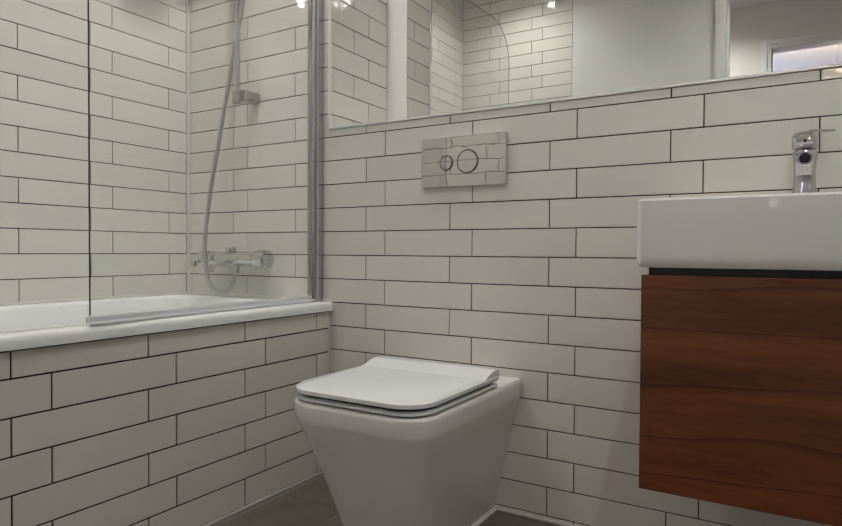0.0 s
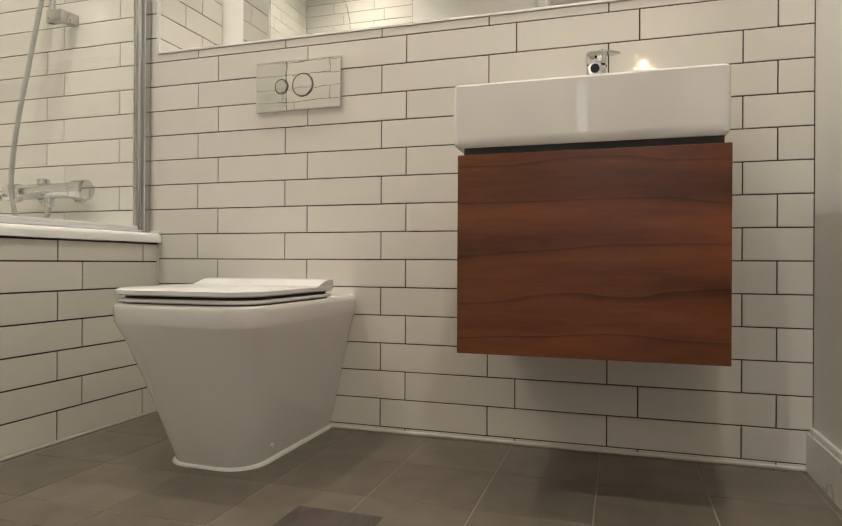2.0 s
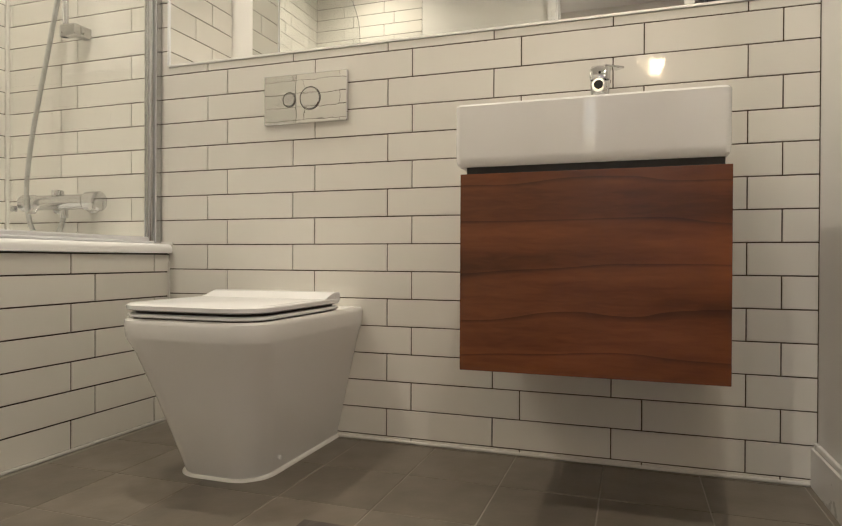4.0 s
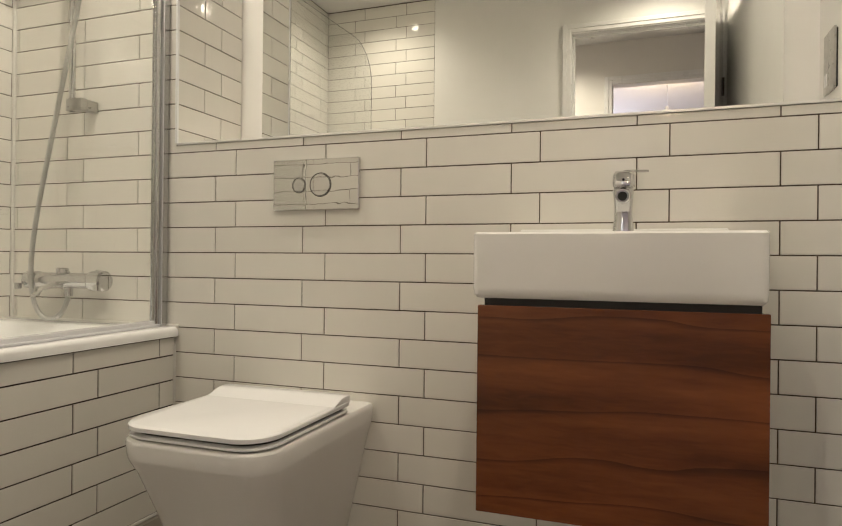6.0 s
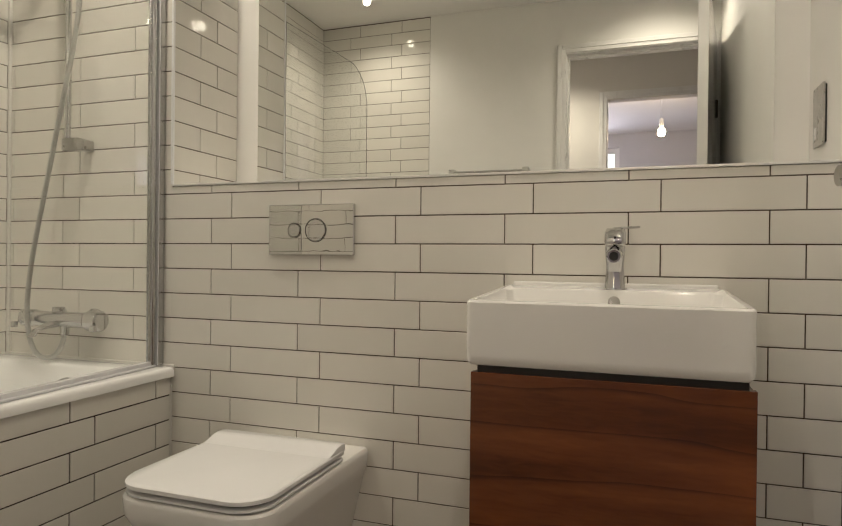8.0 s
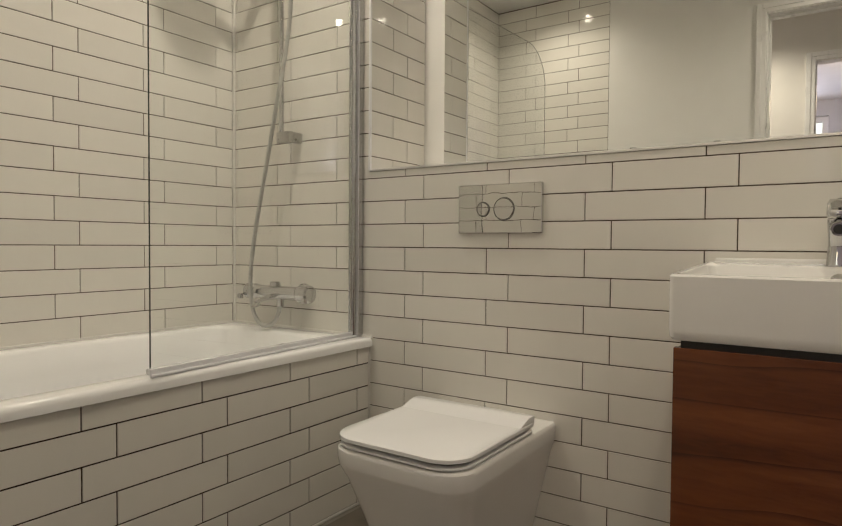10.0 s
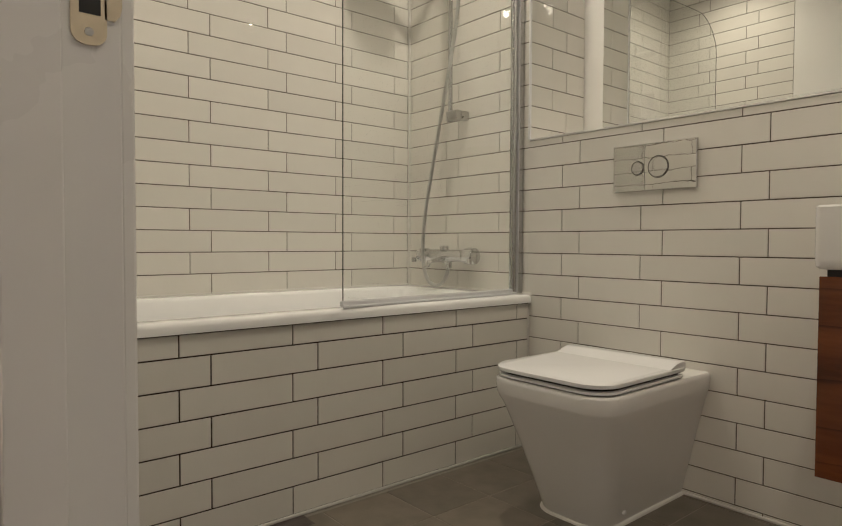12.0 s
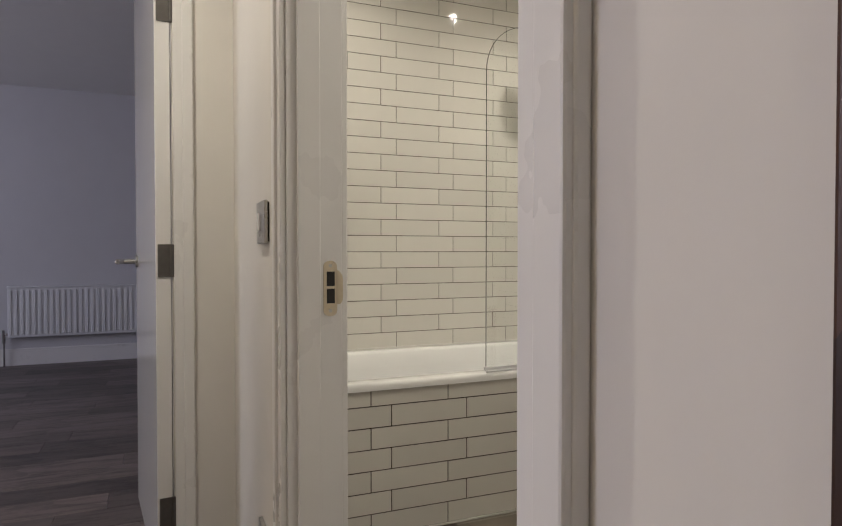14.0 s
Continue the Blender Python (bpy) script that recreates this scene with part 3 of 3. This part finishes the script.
sub("pan", loft([wring(0.114, 1.585, 0.0, 0.075), wring(0.116, 1.580, 0.012, 0.076), wring(0.136, 1.553, 0.10, 0.080), wring(0.158, 1.522, 0.20, 0.080), wring(0.181, 1.489, 0.30, 0.075), wring(0.191, 1.476, 0.330, 0.072), wring(0.192, 1.474, 0.338, 0.070), wring(0.194, 1.472, 0.366, 0.070), wring(0.193, 1.473, 0.374, 0.069), wring(0.188, 1.478, 0.379, 0.066)]), CERAMIC, toilet, smooth=True)
# near-black slab: its colour is the shade between pan and seat
sub("seat_pad", loft([ring(WX - 0.176, WX + 0.176, 1.484, 1.858, z, 0.07, 0.012, 9) for z in (0.378, 0.382)]), DARK, toilet, "dark slab painted as the shade below the seat")
sub("seat", loft([ring(WX - a, WX + a, y0, 1.865, z, 0.075, 0.014, 9) for a, y0, z in ((0.182, 1.477, 0.3815), (0.186, 1.472, 0.384), (0.186, 1.472, 0.388), (0.183, 1.476, 0.3905))]), PLASTIC, toilet, smooth=True)
# the same painted shade again, between seat and lid
sub("seat_gap", loft([ring(WX - 0.174, WX + 0.174, 1.487, 1.855, z, 0.07, 0.012, 9) for z in (0.3905, 0.3975)]), DARK, toilet, "dark slab painted as the shade below the lid")
bm = loft([ring(WX - a, WX + a, y0, 1.868, z, 0.078, 0.014, 9) for a, y0, z in ((0.183, 1.474, 0.397), (0.188, 1.468, 0.400), (0.188, 1.468, 0.4085), (0.184, 1.473, 0.412))])
lid = sub("lid", bm, PLASTIC, toilet, smooth=True)
prof = [(1.775, 0.411), (1.80, 0.417), (1.822, 0.424), (1.835, 0.427), (1.864, 0.427), (1.868, 0.424), (1.868, 0.405)]
bm = loft([[(x, y, z) for y, z in prof] for x in (WX - 0.186, WX + 0.186)])
bmesh.ops.bevel(bm, geom=[e for e in bm.edges if abs(e.verts[0].co.x - e.verts[1].co.x) < 1e-6], offset=0.002, segments=2, profile=0.5, affect="EDGES")
sub("lid_ridge", bm, PLASTIC, lid, smooth=True)
sub("base_sealant", loft([ring(WX - a, WX + a, y0, YF - 0.001, z, 0.08, 0.006, 9) for a, y0, z in ((0.123, 1.576, 0.0005), (0.121, 1.578, 0.005), (0.115, 1.584, 0.009))]), SEALANT, toilet, "white silicone bead round the foot")
sub("bolt_cap", tube((WX + 0.128, 1.66, 0.042), (WX + 0.134, 1.66, 0.0425), 0.006, n=14, bevel=0.001), PLASTIC, toilet)

# ---- flush plate ----
PX0, PX1, PZ0, PZ1 = -0.467, -0.192, 0.912, 1.058
flush = thing("flush_plate", "polished chrome dual flush plate on white tiles", "flush plate", ((PX0 + PX1) / 2, YF, (PZ0 + PZ1) / 2))
bm = box(PX0, PX1, YF - 0.013, YF, PZ0, PZ1, 0.003)
sub("plate", bm, PLATE, flush)
for f, r in ((0.315, 0.020), (0.565, 0.032)):
    bx, bz = PX0 + f * (PX1 - PX0), PZ0 + 0.49 * (PZ1 - PZ0)
    b = sub("button", tube((bx, YF - 0.0120, bz), (bx, YF - 0.0165, bz), r, r - 0.002, n=32), CHROME, flush, "round brushed push button", True)
    sub("button_ring", loft([[(bx + rr * math.cos(i * math.tau / 32), yy, bz + rr * math.sin(i * math.tau / 32)) for i in range(32)] for rr, yy in ((r + 0.0026, YF - 0.0132), (r + 0.0022, YF - 0.0142), (r + 0.0004, YF - 0.0142))], False, False), HINGE, b)

# ---- basin, tap, vanity ----
BX0, BX1, BY0, BZ0, BZ1 = 0.242, 0.747, 1.580, 0.700, 0.825
basin = thing("basin", "white rectangular ceramic basin on a walnut unit", "basin", (0.493, 1.8, BZ0))
by1 = YF - 0.001
rings = [ring(BX0 + 0.008, BX1 - 0.008, BY0 + 0.008, by1, BZ0, 0.008, 0.003), ring(BX0 + 0.002, BX1 - 0.002, BY0 + 0.002, by1, BZ0 + 0.006, 0.010, 0.003), ring(BX0, BX1, BY0, by1, BZ0 + 0.02, 0.012, 0.003), ring(BX0, BX1, BY0, by1, BZ1 - 0.004, 0.012, 0.003), ring(BX0 + 0.0035, BX1 - 0.0035, BY0 + 0.0035, by1 - 0.0035, BZ1, 0.011, 0.003)]
for a, f, k, z, r in ((0.013, 0.013, 0.104, BZ1, 0.022), (0.017, 0.017, 0.108, BZ1 - 0.004, 0.024), (0.026, 0.030, 0.116, BZ1 - 0.055, 0.03), (0.05, 0.06, 0.135, BZ1 - 0.088, 0.045), (0.14, 0.12, 0.20, BZ1 - 0.098, 0.04)):
    rings.append(ring(BX0 + a, BX1 - a, BY0 + f, by1 - k, z, r, r))
bm = loft(rings, True, True)
for v in bm.verts:
    if v.co.z > BZ1 - 0.07:
        v.co.z += 0.016 * (v.co.y - BY0) / 0.4
sub("bowl", bm, CERAMIC, basin, smooth=True)
sub("upstand", box(BX0 + 0.016, BX1 - 0.016, YF - 0.022, YF - 0.001, BZ1 + 0.008, BZ1 + 0.026, 0.004), CERAMIC, basin)
TX = 0.506
sub("overflow", tube((TX, by1 - 0.106, BZ1 - 0.014), (TX, by1 - 0.1155, BZ1 - 0.0145), 0.0135, n=20, bevel=0.001), STEEL, basin, "small round metal overflow ring", True)
sub("waste", tube((0.493, 1.75, BZ1 - 0.0985), (0.493, 1.75, BZ1 - 0.094), 0.03, n=28, bevel=0.002), CHROME, basin, "chrome plug", True)

tap = thing("tap", "chrome single-lever mixer tap on the basin", "tap", (TX, 1.93, BZ1 + 0.0125))
TY = 1.930
BZT, BZ1 = BZ1, BZ1 + 0.0125
sub("base_ring", tube((TX, TY, BZ1), (TX, TY, BZ1 + 0.004), 0.028, n=28, bevel=0.001), CHROME, tap, smooth=True)
bm = loft([ring(TX - a, TX + a, TY - f, TY + 0.024, z, 0.012, 0.010) for a, f, z in ((0.0235, 0.027, BZ1 + 0.003), (0.021, 0.025, BZ1 + 0.03), (0.020, 0.026, BZ1 + 0.055), (0.0215, 0.034, BZ1 + 0.078), (0.0225, 0.036, BZ1 + 0.098), (0.021, 0.033, BZ1 + 0.102))])
sub("body", bm, CHROME, tap, smooth=True)
s0, s1 = Vector((TX, TY - 0.012, BZ1 + 0.086)), Vector((TX, TY - 0.088, BZ1 + 0.077))
spout = sub("spout", tube(s0, s1, 0.0185, 0.0160, n=24, bevel=0.002), CHROME, tap, smooth=True)
d = (s1 - s0).normalized()
sub("aerator", tube(s1 - d * 0.0005, s1 + d * 0.0012, 0.0100, n=20), DARK, spout, "dark aerator opening")
bm = loft([ring(TX - a, TX + a, TY - f, TY + 0.026, z, 0.010, 0.010) for a, f, z in ((0.0225, 0.034, BZ1 + 0.104), (0.024, 0.036, BZ1 + 0.112), (0.0235, 0.030, BZ1 + 0.132), (0.019, 0.016, BZ1 + 0.142))])
cap = sub("cap", bm, CHROME, tap, smooth=True)
sub("lever", box(-0.0125, 0.0125, -0.004, 0.062, -0.003, 0.003, 0.002, pose(TX + 0.006, TY - 0.004, BZ1 + 0.142, 5, 0, -40)), CHROME, cap)
sub("index_mark", tube((TX, TY - 0.0352, BZ1 + 0.120), (TX, TY - 0.0362, BZ1 + 0.120), 0.0028, n=10), DARK, cap)

BZ1 = BZT
vanity = thing("vanity_unit", "wall-hung walnut vanity unit with a plain drawer front", "cabinet", (0.5005, 1.8, 0.292))
VX0, VX1, VY, VZ0, VZ1 = 0.252, 0.749, 1.585, 0.292, 0.686
sub("body", box(VX0 + 0.002, VX1 - 0.002, VY + 0.020, YF - 0.001, VZ0 + 0.002, VZ1 - 0.002, 0.0008), WALNUT, vanity)
sub("drawer_front", box(VX0, VX1, VY, VY + 0.018, VZ0, VZ1, 0.0012), WALNUT, vanity, "walnut veneer front with wavy horizontal grain")
# no real part: a black block whose colour is the shade below the basin
sub("support_frame", box(VX0 + 0.012, VX1 - 0.012, VY + 0.006, YF - 0.002, VZ1 - 0.002, BZ0 + 0.001), DARK, vanity, "recessed black block painted as the shade of the gap")

# ---- mirror, shaver socket, towel rail ----
mirror = thing("mirror", "large frameless wall mirror standing in the recess", "mirror", (0.08, YM, LEDGE))
sub("glass", box(-0.735, 0.90, YM - 0.006, YM - 0.001, LEDGE + 0.005, CEIL - 0.04), MIRROR, mirror)
sub("bottom_channel", box(-0.735, 0.90, YM - 0.009, YM - 0.001, LEDGE, LEDGE + 0.005), CHROME, mirror, "chrome bottom channel")

socket = thing("shaver_socket", "grey metal shaver socket plate on the white wall", "socket", (XR, 2.205, 1.27))
sub("back_box", box(XR - 0.004, XR, 2.165, 2.247, 1.200, 1.342), RUBBER, socket)
sub("face_plate", box(XR - 0.010, XR - 0.004, 2.161, 2.251, 1.196, 1.346, 0.002), STEEL, socket, "brushed grey face plate")
for y in (2.222, 2.236):
    sub("slot", box(XR - 0.0112, XR - 0.0098, y - 0.003, y + 0.003, 1.215, 1.245, 0.0004), PLASTIC, socket)

towel = thing("towel_rail", "short chrome towel rail on the white wall", "towel rail", (-0.34, YB, 1.46))
sub("bar", tube((-0.565, YB + 0.062, 1.46), (-0.115, YB + 0.062, 1.46), 0.008, n=16), CHROME, towel, smooth=True)
for x in (-0.575, -0.105):
    sub("post", box(x - 0.018, x + 0.018, YB, YB + 0.075, 1.442, 1.480, 0.003), STEEL, towel, "square satin metal post")

# ---- doors ----


def lever(m, parent, flip=1):
    """A rose with a return-to-door lever; local x runs to the hinge, -y out of the leaf."""
    bm = tube((0, 0.001, 0), (0, -0.008, 0), 0.026, n=28, bevel=0.002)
    add_tube(bm, (0, -0.006, 0), (0, -0.078, 0), 0.0100, n=16)
    add_tube(bm, (-0.004, -0.055, 0), (flip * 0.118, -0.078, 0), 0.0100, n=16, bevel=0.003)
    bmesh.ops.transform(bm, matrix=m, verts=bm.verts[:])
    return part("handle", bm, STEEL, parent, "satin steel lever handle", True)


def door_leaf(name, width, m, label):
    d = part(name, box(-width, 0, -0.022, 0.022, 0.008, DH - 0.004, 0.002), DOORPAINT)
    d.matrix_basis = m
    tagged(d, label, "door")
    for s in (1, -1):
        lever(pose(-width + 0.06, -0.022 * s, 0.985, 0, 0, 0 if s == 1 else 180) @ Matrix.Diagonal((s, 1, 1, 1)), d)
    for z in (0.22, 0.997, 1.77):
        bm = box(-0.0005, 0.0025, -0.016, 0.021, z - 0.05, z + 0.05)
        add_tube(bm, (0.004, 0.024, z - 0.05), (0.004, 0.024, z + 0.05), 0.006, n=12)
        part("hinge", bm, HINGE, d, "dull steel butt hinge")
    return d


door_leaf("door_1", 0.795, pose(DR - 0.006, YB + 0.024, 0, 0, 0, -81.6), "white painted bathroom door standing wide open")
door_leaf("door_2", 0.76, pose(XH + 0.004, 0.042, 0, 0, 0, 6) @ Matrix.Diagonal((1, 1, 1, 1)), "white painted living room door standing open")

strike = thing("strike_plate", "pale brass strike plate let into the door frame", "strike plate", (DL, 0.331, 0.956))
pts = ring(0.331 - 0.013, 0.331 + 0.013, 0.904, 1.008, 0, 0.0105, 0.0105)
sub("plate", loft([[(DL + d, y, z) for y, z, _ in pts] for d in (0.0, 0.0018)]), BRASS, strike)
lip = [(0.3425, 0.926), (0.350, 0.926), (0.354, 0.931), (0.3555, 0.938), (0.3555, 0.974), (0.354, 0.981), (0.350, 0.987), (0.3425, 0.993)]
sub("lip", loft([[(DL + d, y, z) for y, z in lip] for d in (0.0002, 0.0018)]), BRASS, strike)
# no hole is cut: flat black patches carry the shade of both recesses
for z0, z1 in ((0.928, 0.9555), (0.9605, 0.988)):
    sub("hole", box(DL + 0.0012, DL + 0.0022, 0.324, 0.3395, z0, z1), DARK, strike, "black patch painted as the shaded latch recess")
for z in (0.914, 0.999):
    sub("screw", tube((DL + 0.001, 0.331, z), (DL + 0.0024, 0.331, z), 0.0034, n=12), STEEL, strike)

switch = thing("light_switch", "grey metal light switch on the hall wall", "switch", (-0.122, HALL, 1.09))
sub("back_box", box(-0.175, -0.069, HALL - 0.004, HALL, 1.047, 1.132), RUBBER, switch)
sub("face_plate", box(-0.179, -0.065, HALL - 0.012, HALL - 0.004, 1.043, 1.136, 0.002), STEEL, switch, "brushed grey face plate")
sub("rocker", box(-0.134, -0.110, HALL - 0.018, HALL - 0.011, 1.070, 1.110, 0.003), PLASTIC, switch, "white rocker")
outlet = thing("wall_socket", "grey metal double socket low on the hall wall", "socket", (-0.125, HALL, 0.37))
sub("face_plate", box(-0.185, -0.065, HALL - 0.010, HALL, 0.325, 0.411, 0.002), STEEL, outlet)
for x in (-0.155, -0.095):
    sub("insert", box(x - 0.018, x + 0.018, HALL - 0.0115, HALL - 0.0095, 0.345, 0.385, 0.001), DARK, outlet)
tagged(part("wooden_batten", box(1.152, 1.178, HALL - 0.022, HALL, 0.0, 1.22, 0.002), BROWN), "dark brown wooden batten against the hall wall", "batten")

# ---- radiator ----
RY0, RY1, RZ0, RZ1 = -1.225, 0.02, 0.258, 0.700
radiator = thing("radiator", "white ribbed panel radiator below the wall", "radiator", (XLIV, -0.73, RZ0))
sub("panel", box(XLIV + 0.045, XLIV + 0.075, RY0, RY1, RZ0, RZ1, 0.004), RADIATOR, radiator)
sub("top_grille", box(XLIV + 0.03, XLIV + 0.095, RY0 - 0.004, RY1 + 0.004, RZ1, RZ1 + 0.012, 0.003), RADIATOR, radiator)
n = int((RY1 - RY0) / 0.045)
for i in range(n):
    y = RY0 + 0.02 + i * (RY1 - RY0 - 0.04) / (n - 1)
    sub("rib", box(XLIV + 0.074, XLIV + 0.088, y - 0.013, y + 0.013, RZ0 + 0.025, RZ1 - 0.02, 0.004), RADIATOR, radiator)
for y in (RY0 + 0.2, RY1 - 0.2):
    sub("bracket", box(XLIV, XLIV + 0.046, y - 0.02, y + 0.02, RZ0 + 0.08, RZ1 - 0.08), RADIATOR, radiator)
bm = tube((XLIV + 0.06, RY0 - 0.03, RZ0 + 0.03), (XLIV + 0.06, RY0, RZ0 + 0.03), 0.012, n=12)
add_tube(bm, (XLIV + 0.06, RY0 - 0.03, RZ0 - 0.05), (XLIV + 0.06, RY0 - 0.03, RZ0 + 0.07), 0.015, n=12, bevel=0.003)
add_tube(bm, (XLIV + 0.06, RY0 - 0.03, 0.0), (XLIV + 0.06, RY0 - 0.03, RZ0 - 0.05), 0.008, n=12)
sub("valve", bm, CHROME, radiator, "chrome valve and pipe", True)

# ---- pendant bulb in the bedroom ----
pend = thing("pendant_lamp", "bare glowing pendant bulb hanging from the bedroom ceiling", "pendant lamp", (0.742, -1.84, CEIL))
bm = tube((0, 0, 0), (0, 0, -0.30), 0.003, n=8)
add_tube(bm, (0, 0, -0.02), (0, 0, 0), 0.04, n=20)
part("cord", bm, PLASTIC, pend)
part("holder", tube((0, 0, -0.36), (0, 0, -0.29), 0.018, n=16, bevel=0.003), PLASTIC, pend)
bm = bmesh.new()
bmesh.ops.create_uvsphere(bm, u_segments=20, v_segments=12, radius=0.034, matrix=pose(0, 0, -0.40))
bulb = part("bulb", bm, BULB, pend, "glowing round bulb", True)
bulb.visible_shadow = False

# ---- wall tiles, panel tiles, floor tiles, planks ----
TILES = {}


def tile_mesh(w, h, depth, mat, chamfer=0.0009):
    """One piece that lies in the x-z plane and faces -y, from 0, 0 to w, h."""
    key = (round(w, 3), round(h, 3), mat.name)
    if key not in TILES:
        bm = bmesh.new()
        rows = []
        for y, e in ((0.0, 0.0), (-depth + chamfer, 0.0), (-depth + chamfer * 0.25, chamfer * 0.45), (-depth, chamfer * 1.3)):
            rows.append([bm.verts.new(p) for p in ((e, y, e), (w - e, y, e), (w - e, y, h - e), (e, y, h - e))])
        for a, b in zip(rows, rows[1:]):
            for i in range(4):
                bm.faces.new((a[i], a[(i + 1) % 4], b[(i + 1) % 4], b[i]))
        bm.faces.new(rows[-1])
        me = bpy.data.meshes.new("tile")
        bm.to_mesh(me)
        bm.free()
        me.materials.append(mat)
        TILES[key] = me
    return TILES[key]


def tile_wall(parent, m, u0, u1, z0, z1, even, odd, top=ZTOP, seed=1, joint=JOINT):
    """Brick-bond tiles on a wall; m carries x along the wall, z up and -y out of it."""
    rng = random.Random(seed)
    k0, k1 = math.floor((top - z1) / ROW + 1e-6), math.ceil((top - z0) / ROW - 1e-6)
    for k in range(k0, k1):
        a, b = max(z0, top - (k + 1) * ROW), min(z1, top - k * ROW)
        if b - a < 0.008:
            continue
        off = even if k % 2 == 0 else odd
        n0, n1 = math.floor((u0 - off) / TW), math.ceil((u1 - off) / TW)
        for n in range(n0, n1):
            p, q = max(u0, off + n * TW), min(u1, off + (n + 1) * TW)
            if q - p < 0.012:
                continue
            ob = new("tile", tile_mesh(q - p - joint, b - a - joint, TT, TILE))
            ob.parent = parent
            ob.matrix_basis = m @ pose(p + joint / 2, rng.uniform(-0.0003, 0.0003), a + joint / 2, rng.uniform(-0.15, 0.15), 0, rng.uniform(-0.08, 0.08))


tile_wall(wall_front, pose(0, YF + TT, 0), -0.832, XR - 0.001, 0.0, LEDGE - 0.005, 0.0, -0.073, seed=1)
tile_wall(wall_end, pose(0, YF + TT, 0), XL, XE - 0.001, 0.54, CEIL, 0.0, -0.073, seed=2)
tile_wall(wall_end, pose(XE - TT, 0, 0, 0, 0, 90), YF + 0.004, YM, LEDGE, CEIL, 2.214, 2.128, seed=3)
tile_wall(wall_left, pose(XL - TT, 0, 0, 0, 0, 90), YB, YF, 0.54, CEIL, 1.385, 1.307, seed=4)
tile_wall(wall_back_tiled, pose(0, YB, 0, 0, 0, 180), 0.75, -XL, 0.54, CEIL, 0.95, 1.023, seed=5)
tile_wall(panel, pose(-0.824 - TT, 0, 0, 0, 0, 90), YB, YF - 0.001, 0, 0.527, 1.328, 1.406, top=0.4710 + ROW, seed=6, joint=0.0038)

rng = random.Random(7)
for i in range(-5, 6):
    for j in range(-7, 2):
        x0, x1, y0, y1 = 0.077 + 0.22 * i, 0.297 + 0.22 * i, 1.765 + 0.22 * j, 1.985 + 0.22 * j
        x0, x1, y0, y1 = max(x0, -0.82), min(x1, XR), max(y0, HALL + 0.05), min(y1, YF + 0.004)
        if x1 - x0 < 0.02 or y1 - y0 < 0.02:
            continue
        ob = new("floor_tile", tile_mesh(x1 - x0 - 0.0025, y1 - y0 - 0.0025, 0.006, FLOORTILE, 0.001))
        ob.parent = floor
        ob.matrix_basis = pose(x0 + 0.0012, y1 - 0.0012, -0.006, -90, 0, 0)

planks = bpy.data.objects["floor_hall"]
for j in range(0, 47):
    x0 = XLIV + 0.18 * j
    y = YS - rng.uniform(0, 1.1)
    end = 1.3 if x0 + 0.18 < XL - 0.1 else HALL + 0.048
    while y < end:
        y0, y1 = max(y, YS), min(y + 1.2, end)
        if y1 - y0 > 0.05:
            ob = new("plank", tile_mesh(0.1785, y1 - y0 - 0.0015, 0.012, OAK, 0.001))
            ob.parent = planks
            ob.matrix_basis = pose(x0, y1, -0.012, -90, 0, 0)
        y += 1.2
